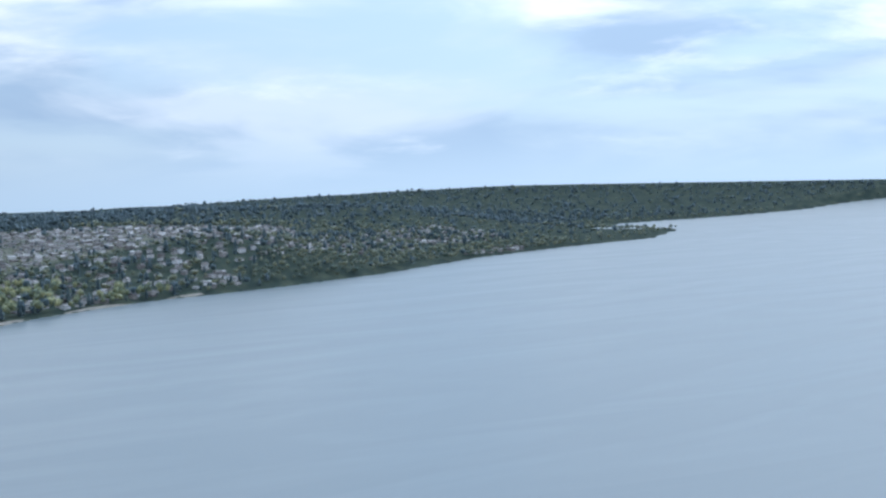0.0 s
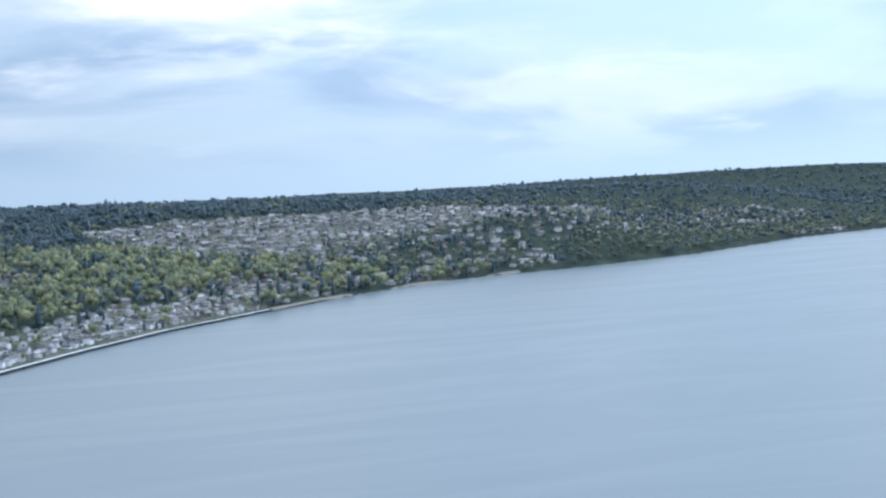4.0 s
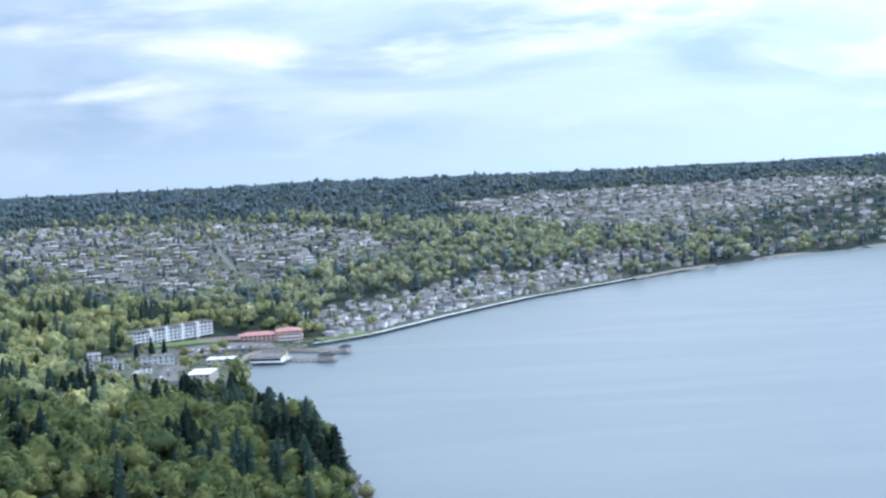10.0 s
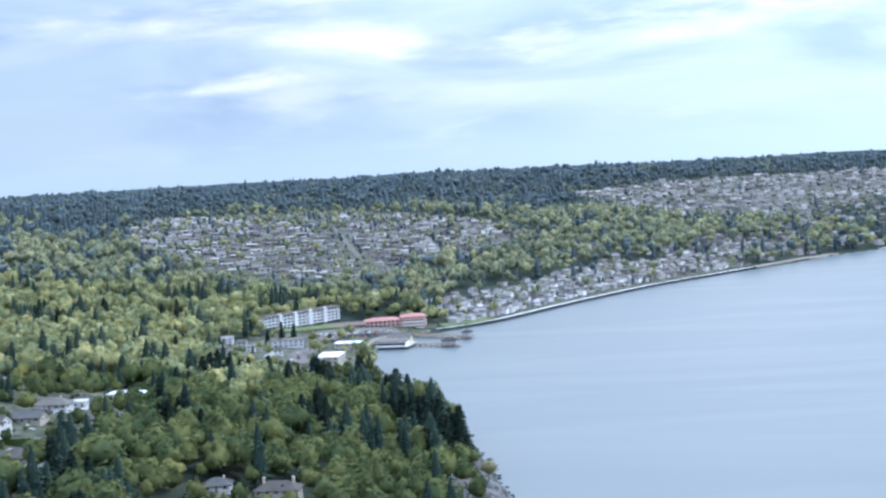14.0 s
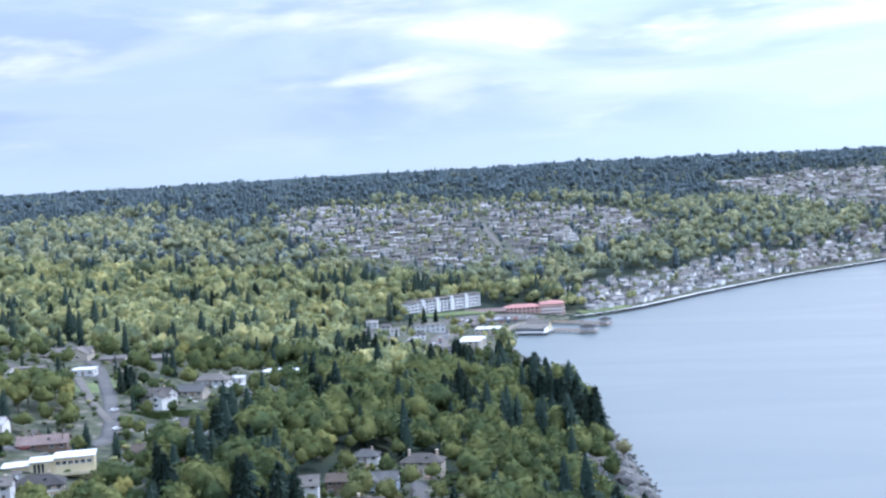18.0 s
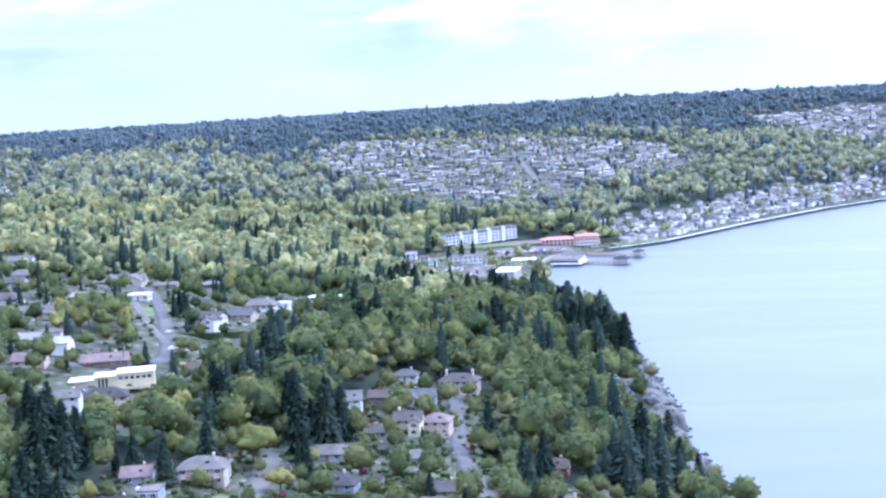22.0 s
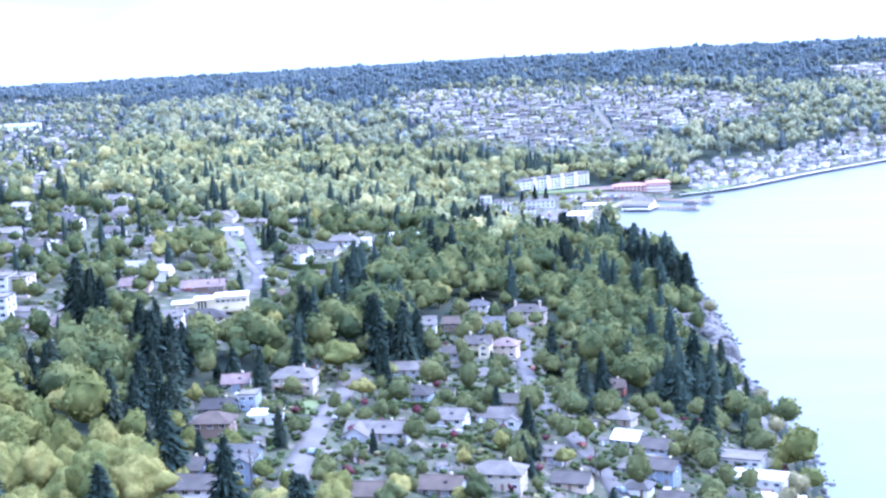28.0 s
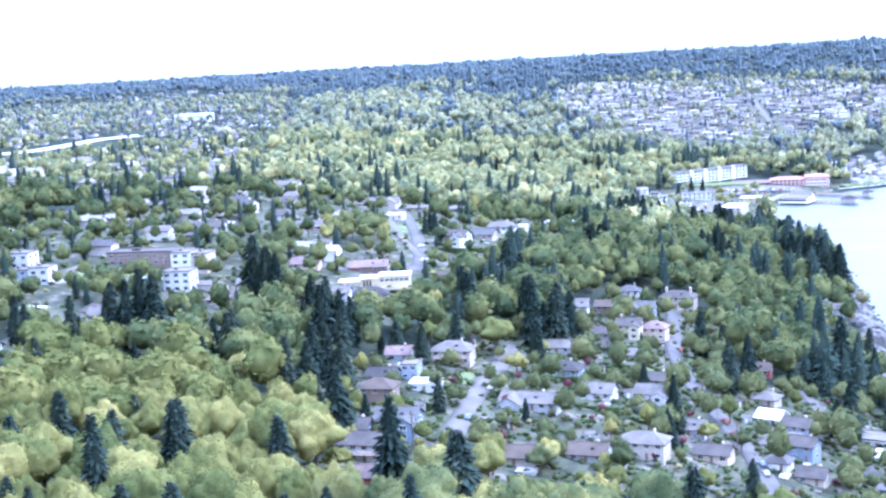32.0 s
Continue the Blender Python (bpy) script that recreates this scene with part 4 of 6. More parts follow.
def inn():
    """The red-roofed waterfront building: a low wing, a middle and a taller end."""
    ob = new("waterfront_building")
    ob.matrix_world = pose(-58, 1268, 3.4, 0, 0, 6)
    for nm, x0, x1, y0, y1, h, hip in (("end_block", 0, 22, -8, 12, 11.5, 1), ("middle_block", -34, 0, -4, 12, 9.2, 1), ("low_wing", -72, -34, -9, 1, 7.6, 1)):
        cx, cy, a, b = (x0 + x1) / 2, (y0 + y1) / 2, (x1 - x0) / 2, (y1 - y0) / 2
        blk = part(nm, Shape().box(-a, -b, -3, a, b, h).mesh(nm, M["wall_pink" if nm != "low_wing" else "wall_brown"]), ob, pose(cx, cy, 0))
        part("roof", roof_shape(a, b, h, 2.2, "hip" if nm != "low_wing" else "gable", 1.0).mesh("roof", M["roof_red" if nm != "low_wing" else "roof_rose"]), blk)
        for s in range(int(h / 3)):
            for k in range(int((x1 - x0) / 4)):
                part("window", shared("inn_window", lambda: Shape().box(-.9, -.12, 0, .9, .02, 1.5).mesh("window", M["glass"])), blk, pose(-a + 2 + 4 * k, -b, 1 + 3 * s))
                if nm == "end_block":
                    part("balcony", shared("inn_balcony", lambda: Shape().box(-1.6, -1.2, -.2, 1.6, 0, 0).box(-1.6, -1.2, 0, 1.6, -1.1, 1).mesh("balcony", M["wall_bright"])), blk, pose(-a + 2 + 4 * k, -b, .5 + 3 * s))
            if nm == "end_block":
                for k in range(4):
                    part("balcony", shared("inn_balcony", None), blk, pose(a, -b + 3 + 4.5 * k, .5 + 3 * s, 0, 0, 90))
    tagged(ob, "pink waterfront building with red tiled roofs and balconies", "inn")
    TAKEN.extend([(x, 1266, 10) for x in range(-128, -20, 8)])


inn()


def pier_house():
    ob = new("pier_building")
    ob.matrix_world = pose(-60, 1166, 2.2, 0, 0, -14) @ Matrix.Scale(0.85, 4)
    part("platform", Shape().box(-17, -15, -.6, 17, 22, 0).mesh("platform", M["concrete"]), ob)
    part("hall", Shape().box(-15.5, -13, 0, 14.5, 3, 5.0).mesh("hall", M["wall_bright"]), ob)
    part("hall_roof", Shape().slab([(-16.5, -14, 5.0), (15.5, -14, 5.0), (15.5, 4, 6.6), (-16.5, 4, 6.6)], .4).mesh("hall_roof", M["roof_light"]), ob)
    part("gallery", Shape().box(-15.6, -13.2, 1.4, 14.6, -13, 3.4).mesh("gallery", M["glass"]), ob)
    g = part("gable_house", Shape().box(-12, -6, 0, 12, 6, 6.2).gable(12, 6, 6.2, 3.4).mesh("gable_house", M["wall_cream"]), ob, pose(2, 11, 0))
    part("roof", roof_shape(12, 6, 6.2, 3.4, "gable").mesh("roof", M["roof_light"]), g)
    for x in range(-16, 18, 4):
        for y in (-14, -5, 5, 14, 21):
            part("pile", shared("pile", lambda: Shape().box(-.25, -.25, -6, .25, .25, -.6).mesh("pile", M["bark"])), ob, pose(x, y, 0))
    tagged(ob, "white restaurant hall with a grey roof on piles over the water", "pier building")


pier_house()


def pier(name, ax, ay, bx, by, width, shed, label):
    ob = new(name)
    L = math.hypot(bx - ax, by - ay)
    ob.matrix_world = pose(ax, ay, 2.4, 0, 0, math.degrees(math.atan2(by - ay, bx - ax)))
    part("deck", Shape().box(0, -width / 2, -.5, L, width / 2, 0).mesh("deck", M["wood"]), ob)
    rail = Shape()
    for s in (-1, 1):
        rail.box(0, s * width / 2 - .06, .95, L, s * width / 2 + .06, 1.1)
        for k in range(int(L / 2)):
            rail.box(2 * k, s * width / 2 - .05, 0, 2 * k + .12, s * width / 2 + .05, .95)
    part("railing", rail.mesh("railing", M["wood"]), ob)
    for k in range(int(L / 5) + 1):
        for s in (-1, 1):
            part("pile", shared("pier_pile", lambda: Shape().box(-.2, -.2, -6, .2, .2, -.5).mesh("pile", M["bark"])), ob, pose(k * 5, s * (width / 2 - .3), 0))
    if shed:
        sh = part("shed", Shape().box(L - shed, -width, 0, L + 2, width, 3.4).mesh("shed", M["wall_grey"]), ob)
        part("shed_roof", roof_shape((shed + 2) / 2, width, 3.4, 1.8, "hip", .7).mesh("shed_roof", M["roof_dark"]), sh, pose(L - shed / 2 + 1, 0, 0))
        part("platform", Shape().box(L - shed - 2, -width - 1.5, -.6, L + 3.5, width + 1.5, -.05).mesh("platform", M["wood"]), ob)
    return tagged(ob, label, "pier")


pier("fishing_pier", -46, 1226, 4, 1200, 4.5, 5, "wooden fishing pier on piles with a small end shelter")
pier("boat_pier", -43, 1165, -8, 1153, 4.0, 11, "wooden pier leading to a dark-roofed shed over the water")


def big_house(name, x, y, turn, w, d, h, wall, top, label, category, floors, base=None):
    """A larger flat-roofed building with rows of windows."""
    z = float(height(np.array([x]), np.array([y]))[0]) if base is None else base
    ob = new(name)
    ob.matrix_world = pose(x, y, z, 0, 0, turn)
    part("wall", Shape().box(-w / 2, -d / 2, -4, w / 2, d / 2, h).mesh("wall", M["wall_" + wall]), ob)
    part("roof", roof_shape(w / 2, d / 2, h, 1, "flat").box(-w * .2, -d * .1, h + .3, -w * .08, d * .08, h + 1.3).mesh("roof", M["roof_" + top]), ob)
    for s in range(floors):
        for k in range(max(2, int(w / 4))):
            window_at(ob, -w / 2 + (k + .5) * w / max(2, int(w / 4)), -d / 2, .9 + s * h / floors, 0, 2.0, 1.4)
        for k in range(max(1, int(d / 5))):
            for side in (-1, 1):
                window_at(ob, side * w / 2, -d / 2 + (k + .5) * d / max(1, int(d / 5)), .9 + s * h / floors, 90 * side, 1.6, 1.4)
    TAKEN.append((x, y, max(w, d) * .6))
    return tagged(ob, label, category)


big_house("condominium", -101, 1014, -8, 17, 28, 11, "beige", "white", "beige condominium with a bright white flat roof above the beach", "apartment building", 4)
big_house("shop_building", -98, 1141, -6, 22, 15, 6, "beige", "white", "low beige shop building with a white flat roof", "shop", 2)
big_house("shop_building", -150, 1130, 10, 30, 14, 6, "white", "light", "white low building with a pale flat roof beside the parking", "shop", 2)
strip("parking", [(-130, 1180), (-120, 1215), (-95, 1235), (-60, 1245)], 32, M["asphalt_pale"], "grey asphalt car park by the landing", "car park", lift=0.5)
strip("parking", [(-128, 1020), (-135, 1080), (-128, 1150)], 16, M["asphalt_pale"], "pale asphalt street and yard at the landing", "road", lift=0.5)
strip("lawn", [(-170, 1205), (-130, 1245), (-95, 1262)], 12, M["lawn"], "green lawn in front of the apartment block", "lawn", lift=0.5)
strip("lawn", [(-22, 1272), (5, 1290), (25, 1312)], 12, M["lawn"], "green lawn beside the seawall", "lawn", lift=0.9)



def car(x, y, z, turn, k):
    """A parked car: body, cabin, windows and four wheels."""
    ob = new("car")
    paint = ("wall_white", "wall_grey", "wall_slate", "wall_red", "wall_navy")[k % 5]
    part("body", shared(("car", paint), lambda: Shape().box(-2.1, -.85, .35, 2.1, .85, .95).add(
        [(-1.5, -.8, .95), (1.0, -.8, .95), (1.0, .8, .95), (-1.5, .8, .95), (-1.1, -.68, 1.5), (.4, -.68, 1.5), (.4, .68, 1.5), (-1.1, .68, 1.5)],
        [(4, 5, 6, 7), (0, 1, 5, 4), (1, 2, 6, 5), (2, 3, 7, 6), (3, 0, 4, 7)]).mesh("body", M[paint])), ob)
    part("window", shared("car_glass", lambda: Shape().box(-1.0, -.76, 1.02, .5, .76, 1.4).mesh("window", M["glass"])), ob)
    for wx in (-1.3, 1.3):
        for wy in (-.85, .85):
            part("wheel", shared("car_wheel", lambda: Shape().add([(.33 * math.cos(a * .785), s, .33 + .33 * math.sin(a * .785)) for s in (-.1, .1) for a in range(8)],
                 [tuple(range(8)), tuple(range(15, 7, -1))] + [(i, i + 8, (i + 1) % 8 + 8, (i + 1) % 8) for i in range(8)]).mesh("wheel", M["roof_dark"])), ob, pose(wx, wy, 0))
    ob.matrix_world = pose(x, y, z, 0, 0, turn)
    tagged(ob, ("white", "grey", "blue-grey", "dark red", "dark blue")[k % 5] + " car parked on the asphalt", "car", "parked cars")


def parked_cars():
    r = np.random.default_rng(3)
    spots = [(-128 + 6 * k + r.uniform(-1, 1), 1196 + 3.5 * k + s * 9, 60) for k in range(9) for s in (-1, 0, 1)]
    spots += [(-110 + 7 * k, 1222 + 3 * k, 20) for k in range(7)] + [(-132 + r.uniform(-3, 3), 1030 + 14 * k, 90) for k in range(8)]
    spots += [(-113.5, 315, 88), (-106.5, 240, 88), (-52, 378, 108), (-44, 346, 112), (-14, 278, 112), (-8, 254, 105), (-68, 446, 100), (4, 350, 105), (13, 322, 108), (21, 292, 108), (-2, 374, 104), (-200, 500, 60), (-212, 530, 65), (-184, 530, 75), (-24.5, 302, 118), (-31.5, 322, 118), (-16, 286, 115), (-40.5, 345, 115), (-62, 430, 98), (-203, 470, 70), (-192, 512, 5), (-106, 262, 85), (-109, 300, 85), (-218, 450, 20)]
    for k, (x, y, turn) in enumerate(spots):
        if r.uniform() < .85:
            car(x, y, float(height(np.array([x]), np.array([y]))[0]) + (.55 if y > 1000 else .42), turn + r.normal(0, 4), int(r.integers(0, 5)))


parked_cars()


def utility_pole(x, y, turn):
    ob = new("utility_pole")
    part("pole", shared("utility_stem", lambda: Shape().box(-.16, -.16, -1, .16, .16, 11.5).mesh("pole", M["bark"])), ob)
    part("crossarm", shared("utility_arm", lambda: Shape().box(-1.3, -.08, 10.3, 1.3, .08, 10.5).box(-.9, -.08, 9.3, .9, .08, 9.45).mesh("crossarm", M["bark"])), ob)
    part("transformer", shared("utility_can", lambda: Shape().box(.2, -.3, 8.2, .8, .3, 9.2).mesh("transformer", M["metal"])), ob)
    ob.matrix_world = pose(x, y, float(height(np.array([x]), np.array([y]))[0]), 0, 0, turn)
    tagged(ob, "tall wooden utility pole with crossarms beside the street", "utility pole", "utility poles")


for x, y, turn in ((-197, 538, 10), (-233, 590, 30), (-124, 330, 5), (-118, 270, 5), (-112, 225, 5), (-61, 380, 20), (-40, 330, 30), (-24, 290, 30), (-72, 455, 10), (-205, 455, 60)):
    utility_pole(x, y, turn)


def hedge(ax, ay, bx, by, tall=2.0, wide=1.4):
    """A clipped hedge between two points."""
    L = math.hypot(bx - ax, by - ay)
    r = np.random.default_rng(int(abs(ax * 7 + ay)))
    n = int(L * 26)
    c = np.c_[r.uniform(0, L, n), r.uniform(-wide / 2, wide / 2, n), r.uniform(0.3, tall, n)]
    face = r.integers(0, 3, n)
    c[face == 0, 2] = tall
    c[face == 1, 1] = -wide / 2
    out = np.where((face == 0)[:, None], (0, 0, 1.0), (0, -1.0, 0.2))
    P, F = leaf_quads(c, out, 0.28, r)
    core = Shape().box(0, -wide / 2 + .1, -1, L, wide / 2 - .1, tall - .1)
    z = float(height(np.array([(ax + bx) / 2]), np.array([(ay + by) / 2]))[0])
    ob = new("hedge")
    ob.matrix_world = pose(ax, ay, z, 0, 0, math.degrees(math.atan2(by - ay, bx - ax)))
    part("foliage", quick_mesh("foliage", P, F, M["hedge"]), ob)
    part("core", core.mesh("core", M["hedge"]), ob)
    tagged(ob, "dark green clipped garden hedge", "hedge", "hedges")


for row in ((-132, 268, -118, 262), (-128, 300, -120, 286), (-88, 345, -75, 343), (-212, 535, -186, 528), (-205, 540, -178, 541), (-84, 372, -70, 366), (-55, 340, -50, 325),
            (-125, 310, -120, 300), (-78, 302, -64, 300), (-100, 330, -82, 328), (-215, 470, -200, 466), (-60, 300, -48, 296)):
    hedge(*row)


def boulders():
    """Rocks along the foot of the bluff."""
    r = np.random.default_rng(8)
    n = 900
    y = r.uniform(330, 990, n)
    x = np.interp(y, SHORE[3:13, 1], SHORE[3:13, 0]) + r.normal(-1.5, 2.6, n)
    iv, jf = ico_shape(1)
    s = r.uniform(0.4, 1.7, n)
    P = iv[None] * (s[:, None, None] * r.uniform(0.6, 1.2, (n, len(iv), 1))) * np.array((1, 1, .7)) + np.c_[x, y, np.maximum(height(x, y), 0) + .1][:, None]
    F = jf[None] + (np.arange(n) * len(iv))[:, None, None]
    tagged(new("boulders", quick_mesh("boulders", P.reshape(-1, 3), F.reshape(-1, 3), M["rock"])), "grey boulders along the water's edge", "rocks", kind="stuff")


boulders()


def rock_outcrop(x, y, size, tall, seed):
    """A broken mass of rock standing out of the shore: a faceted body with ledges."""
    r = np.random.default_rng(seed)
    iv, jf = ico_shape(3)
    reach = np.full(len(iv), 0.62)
    for _ in range(14):
        c = r.normal(0, 1, 3)
        c /= np.linalg.norm(c)
        cut = r.uniform(0.55, 0.85)
        reach = np.maximum(reach, np.minimum(1.0, cut / np.maximum(iv @ c, 0.3)) * (iv @ c > 0.45) * r.uniform(0.7, 1.0))
    P = iv * (reach * r.uniform(0.94, 1.05, len(iv)))[:, None] * np.array((1.0, 1.25, tall)) * size
    ob = new("rock_outcrop", quick_mesh("rock_outcrop", P, jf, M["rock"]))
    ob.matrix_world = pose(x, y, 0.15 * size, 0, 0, r.uniform(0, 360))
    tagged(ob, "pale grey weathered rock outcrop at the foot of the bluff", "rock", "rock outcrops")
    TAKEN.append((x, y, size * 0.6))


for k, (x, y, size, tall) in enumerate(((17, 556, 6.5, 1.7), (11, 550, 7.5, 1.2), (12, 572, 7, 1.3), (16, 578, 5, 1.1), (10, 592, 8, 1.1), (15, 604, 5, 0.9), (6, 612, 7, 1.0), (17, 534, 6, 0.9),
                                         (9, 530, 6, 1.1), (8, 632, 6, 0.9), (22, 515, 4, 0.8), (5, 655, 5, 0.8), (26, 496, 4, 0.8))):
    rock_outcrop(x, y, size, tall, 90 + k)


def garden_shed(x, y, turn, wall):
    ob = new("garden_shed")
    part("wall", shared(("shed", wall), lambda: Shape().box(-1.6, -1.2, -1.5, 1.6, 1.2, 2.1).gable(1.6, 1.2, 2.1, .8).mesh("wall", M["wall_" + wall])), ob)
    part("roof", shared("shed_roof", lambda: roof_shape(1.6, 1.2, 2.1, .8, "gable", .25, .12).mesh("roof", M["roof_light"])), ob)
    part("door", shared("shed_door", lambda: Shape().box(-.5, -1.26, 0, .5, -1.2, 1.8).mesh("door", M["frame"])), ob)
    ob.matrix_world = pose(x, y, float(height(np.array([x]), np.array([y]))[0]) + .2, 0, 0, turn)
    tagged(ob, wall + " wooden garden shed with a small gabled roof", "shed", "garden sheds")
    TAKEN.append((x, y, 2.5))


for k, (x, y) in enumerate(((-84, 304), (-66, 327), (-99, 318), (-82, 356), (-70, 372), (-112, 352), (-88, 398), (-52, 312), (-46, 282), (-68, 268), (-92, 262), (-78, 248), (-33, 262), (-25, 330),
                            (-30, 350), (-122, 262), (-152, 300), (-146, 272), (-95, 455), (-84, 466), (-92, 505), (-205, 412), (-222, 470), (-182, 498), (-210, 580))):
    garden_shed(x, y, (k * 37) % 90 - 30, ("white", "grey", "brown", "beige")[k % 4])

# ---- the near houses ----
H = house
H(-131, 327, 4, 15, 10, 2, "hip", "beige", "light", deck=1, label="beige two-storey house with a pale hipped roof and white front")
H(-128, 286, 6, 10.5, 8, 1, "flat", "white", "white", label="low white house with a bright white flat roof")
H(-137, 297, 4, 6, 8, 2, "flat", "blue", "light", label="narrow blue two-storey house with white side")
H(-149, 318, 10, 9, 8, 1, "gable", "blue", "rose", label="pale blue house with a rose-brown gabled roof")
H(-144, 287, 5, 10, 8, 1, "gable", "slate", "dark", deck=1)
H(-137, 264, 3, 12, 9, 2, "hip", "brown", "brown", label="brown two-storey house with a brown hipped roof")
H(-120, 236, 4, 13, 10, 2, "gable", "slate", "blue", wing=1, deck=1, label="large blue-grey house with white bays and balconies")
H(-131, 228, 2, 9, 8, 1, "gable", "navy", "grey", label="dark navy gabled house with a grey roof")
H(-121, 208, 2, 14, 9, 2, "gable", "white", "grey", deck=1)
H(-112, 190, 0, 9, 8, 1, "gable", "red", "rose", label="dark red house with a rose-brown roof")
H(-92, 289, -3, 20, 9, 1, "gable", "grey", "light", wing=-1, label="long low grey house with a pale gabled roof")
H(-93, 340, -4, 15, 9, 1, "hip", "slate", "dark", garage=1)
H(-107, 404, 0, 16, 9, 1, "flat", "white", "white", label="white house with a white flat roof among trees")
H(-103, 377, 0, 18, 8, 1, "gable", "grey", "light", garage=1)
H(-75, 318, -6, 12, 9, 1, "gable", "white", "light", deck=1)
H(-109, 445, 8, 8, 10, 3, "gable", "white", "light", label="tall white three-storey gabled house")
H(-102, 471, 0, 10, 8, 2, "gable", "brown", "brown", label="red-brown two-storey house with a brown roof")
H(-96, 421, -3, 13, 8, 1, "hip", "grey", "grey")
H(-86, 441, 0, 11, 9, 2, "gable", "cream", "grey", wing=1, chimney=1, label="cream house with front gables and a chimney")
H(-76, 448, -4, 11, 9, 2, "hip", "tan", "rose")
H(-102, 530, 0, 11, 8, 1, "hip", "white", "blue")
H(-78, 532, -6, 18, 10, 2, "hip", "beige", "grey", chimney=2, label="large grey-roofed house with two chimneys")
H(-88, 487, 0, 12, 9, 2, "gable", "slate", "blue", wing=-1)
H(-76, 393, 0, 9, 7, 1, "hip", "white", "light")
H(-61, 354, -5, 15, 8, 1, "gable", "beige", "grey")
H(-58, 333, -5, 12, 9, 1, "gable", "white", "light", wing=1)
H(-29, 419, -4, 11, 9, 1, "gable", "red", "brown", deck=1, label="dark red-brown house with a wide eave among trees")
H(-17, 338, -20, 9, 8, 1, "gable", "white", "white", label="small white house with a shining metal roof")
H(-21, 365, -16, 9, 8, 1, "hip", "beige", "light")
H(-7, 327, -20, 10, 8, 2, "gable", "blue", "grey", deck=1)
H(-13, 308, -18, 9, 8, 1, "hip", "white", "light")
H(-4, 306, -18, 9, 8, 2, "gable", "slate", "grey")
H(-11, 289, -14, 8, 7, 1, "hip", "white", "blue", garage=1)
H(0, 285, -14, 9, 8, 1, "gable", "beige", "grey")
H(20, 349, -16, 17, 11, 1, "flat", "white", "light", label="wide low waterfront house with a pale flat roof")
H(26, 330, -16, 18, 10, 1, "flat", "white", "white", label="waterfront house with a bright white flat roof")
H(31, 306, -14, 15, 10, 1, "shed", "white", "white")
H(-8, 640, 10, 11, 8, 2, "flat", "white", "light", label="white shore house below the bluff")
H(-6, 570, 4, 10, 8, 1, "gable", "white", "light")
H(-5, 600, 4, 9, 8, 2, "gable", "grey", "light")
H(-5, 476, 0, 9, 8, 1, "gable", "beige", "white")
H(-50, 266, -6, 15, 9, 2, "hip", "beige", "light")
H(-64, 250, -4, 12, 9, 1, "gable", "grey", "brown")
H(-38, 236, -8, 13, 9, 1, "hip", "white", "grey")
H(-82, 232, 2, 13, 9, 1, "gable", "beige", "brown")
H(-30, 280, -10, 11, 8, 1, "gable", "tan", "grey")
H(-40, 300, -8, 11, 8, 1, "gable", "grey", "light")
# hilltop
H(-193, 403, 20, 17, 10, 1, "hip", "beige", "dark", deck=1, label="dark-roofed house with a white porch below the cream house")
H(-200, 387, 10, 9, 7, 2, "gable", "white", "light")
H(-213, 456, 12, 19, 9, 1, "gable", "brown", "rose", label="red-brown low house with a shaded roof")
H(-238, 440, 10, 13, 9, 1, "gable", "tan", "rose", deck=1)
H(-173, 470, -8, 21, 9, 1, "gable", "brown", "brown", label="long brown-roofed house at the street corner")
H(-165, 482, -24, 11, 9, 2, "gable", "white", "rose", deck=1, label="white gabled house with red-brown balconies")
H(-176, 518, -20, 17, 9, 1, "hip", "grey", "grey", deck=1)
H(-200, 554, -12, 15, 10, 2, "gable", "white", "grey", wing=1, label="white two-storey house with front gables behind a hedge")
H(-193, 585, -10, 14, 9, 1, "gable", "beige", "blue")
H(-193, 620, -8, 17, 9, 1, "hip", "white", "light", garage=1)
H(-185, 636, 0, 7, 6, 1, "flat", "white", "white")
H(-282, 656, 6, 27, 11, 1, "gable", "beige", "light", wing=1, label="wide pale-roofed house on the hilltop")
H(-275, 593, 4, 14, 9, 1, "flat", "grey", "light")
H(-252, 602, 4, 11, 8, 1, "flat", "white", "white")
H(-275, 532, 8, 22, 10, 1, "gable", "beige", "light", garage=1)
H(-305, 560, 8, 16, 10, 1, "hip", "white", "grey")
H(-383, 745, 6, 16, 10, 2, "gable", "white", "light")
H(-330, 620, 5, 15, 9, 1, "gable", "white", "grey")
H(-345, 665, 0, 14, 9, 1, "hip", "beige", "light")
H(-318, 500, 10, 15, 9, 1, "gable", "white", "grey")
H(-239, 358, 8, 15, 11, 1, "hip", "tan", "rose", label="house with a wide rose-red hipped roof")
H(-262, 302, 5, 11, 8, 2, "gable", "white", "light")
H(-274, 314, 5, 9, 8, 1, "hip", "white", "grey")
H(-246, 266, 5, 15, 9, 1, "gable", "blue", "blue", label="house with a pale blue gabled roof")
H(-255, 236, 8, 12, 9, 1, "hip", "beige", "light")
H(-280, 250, 4, 12, 9, 1, "gable", "white", "brown")


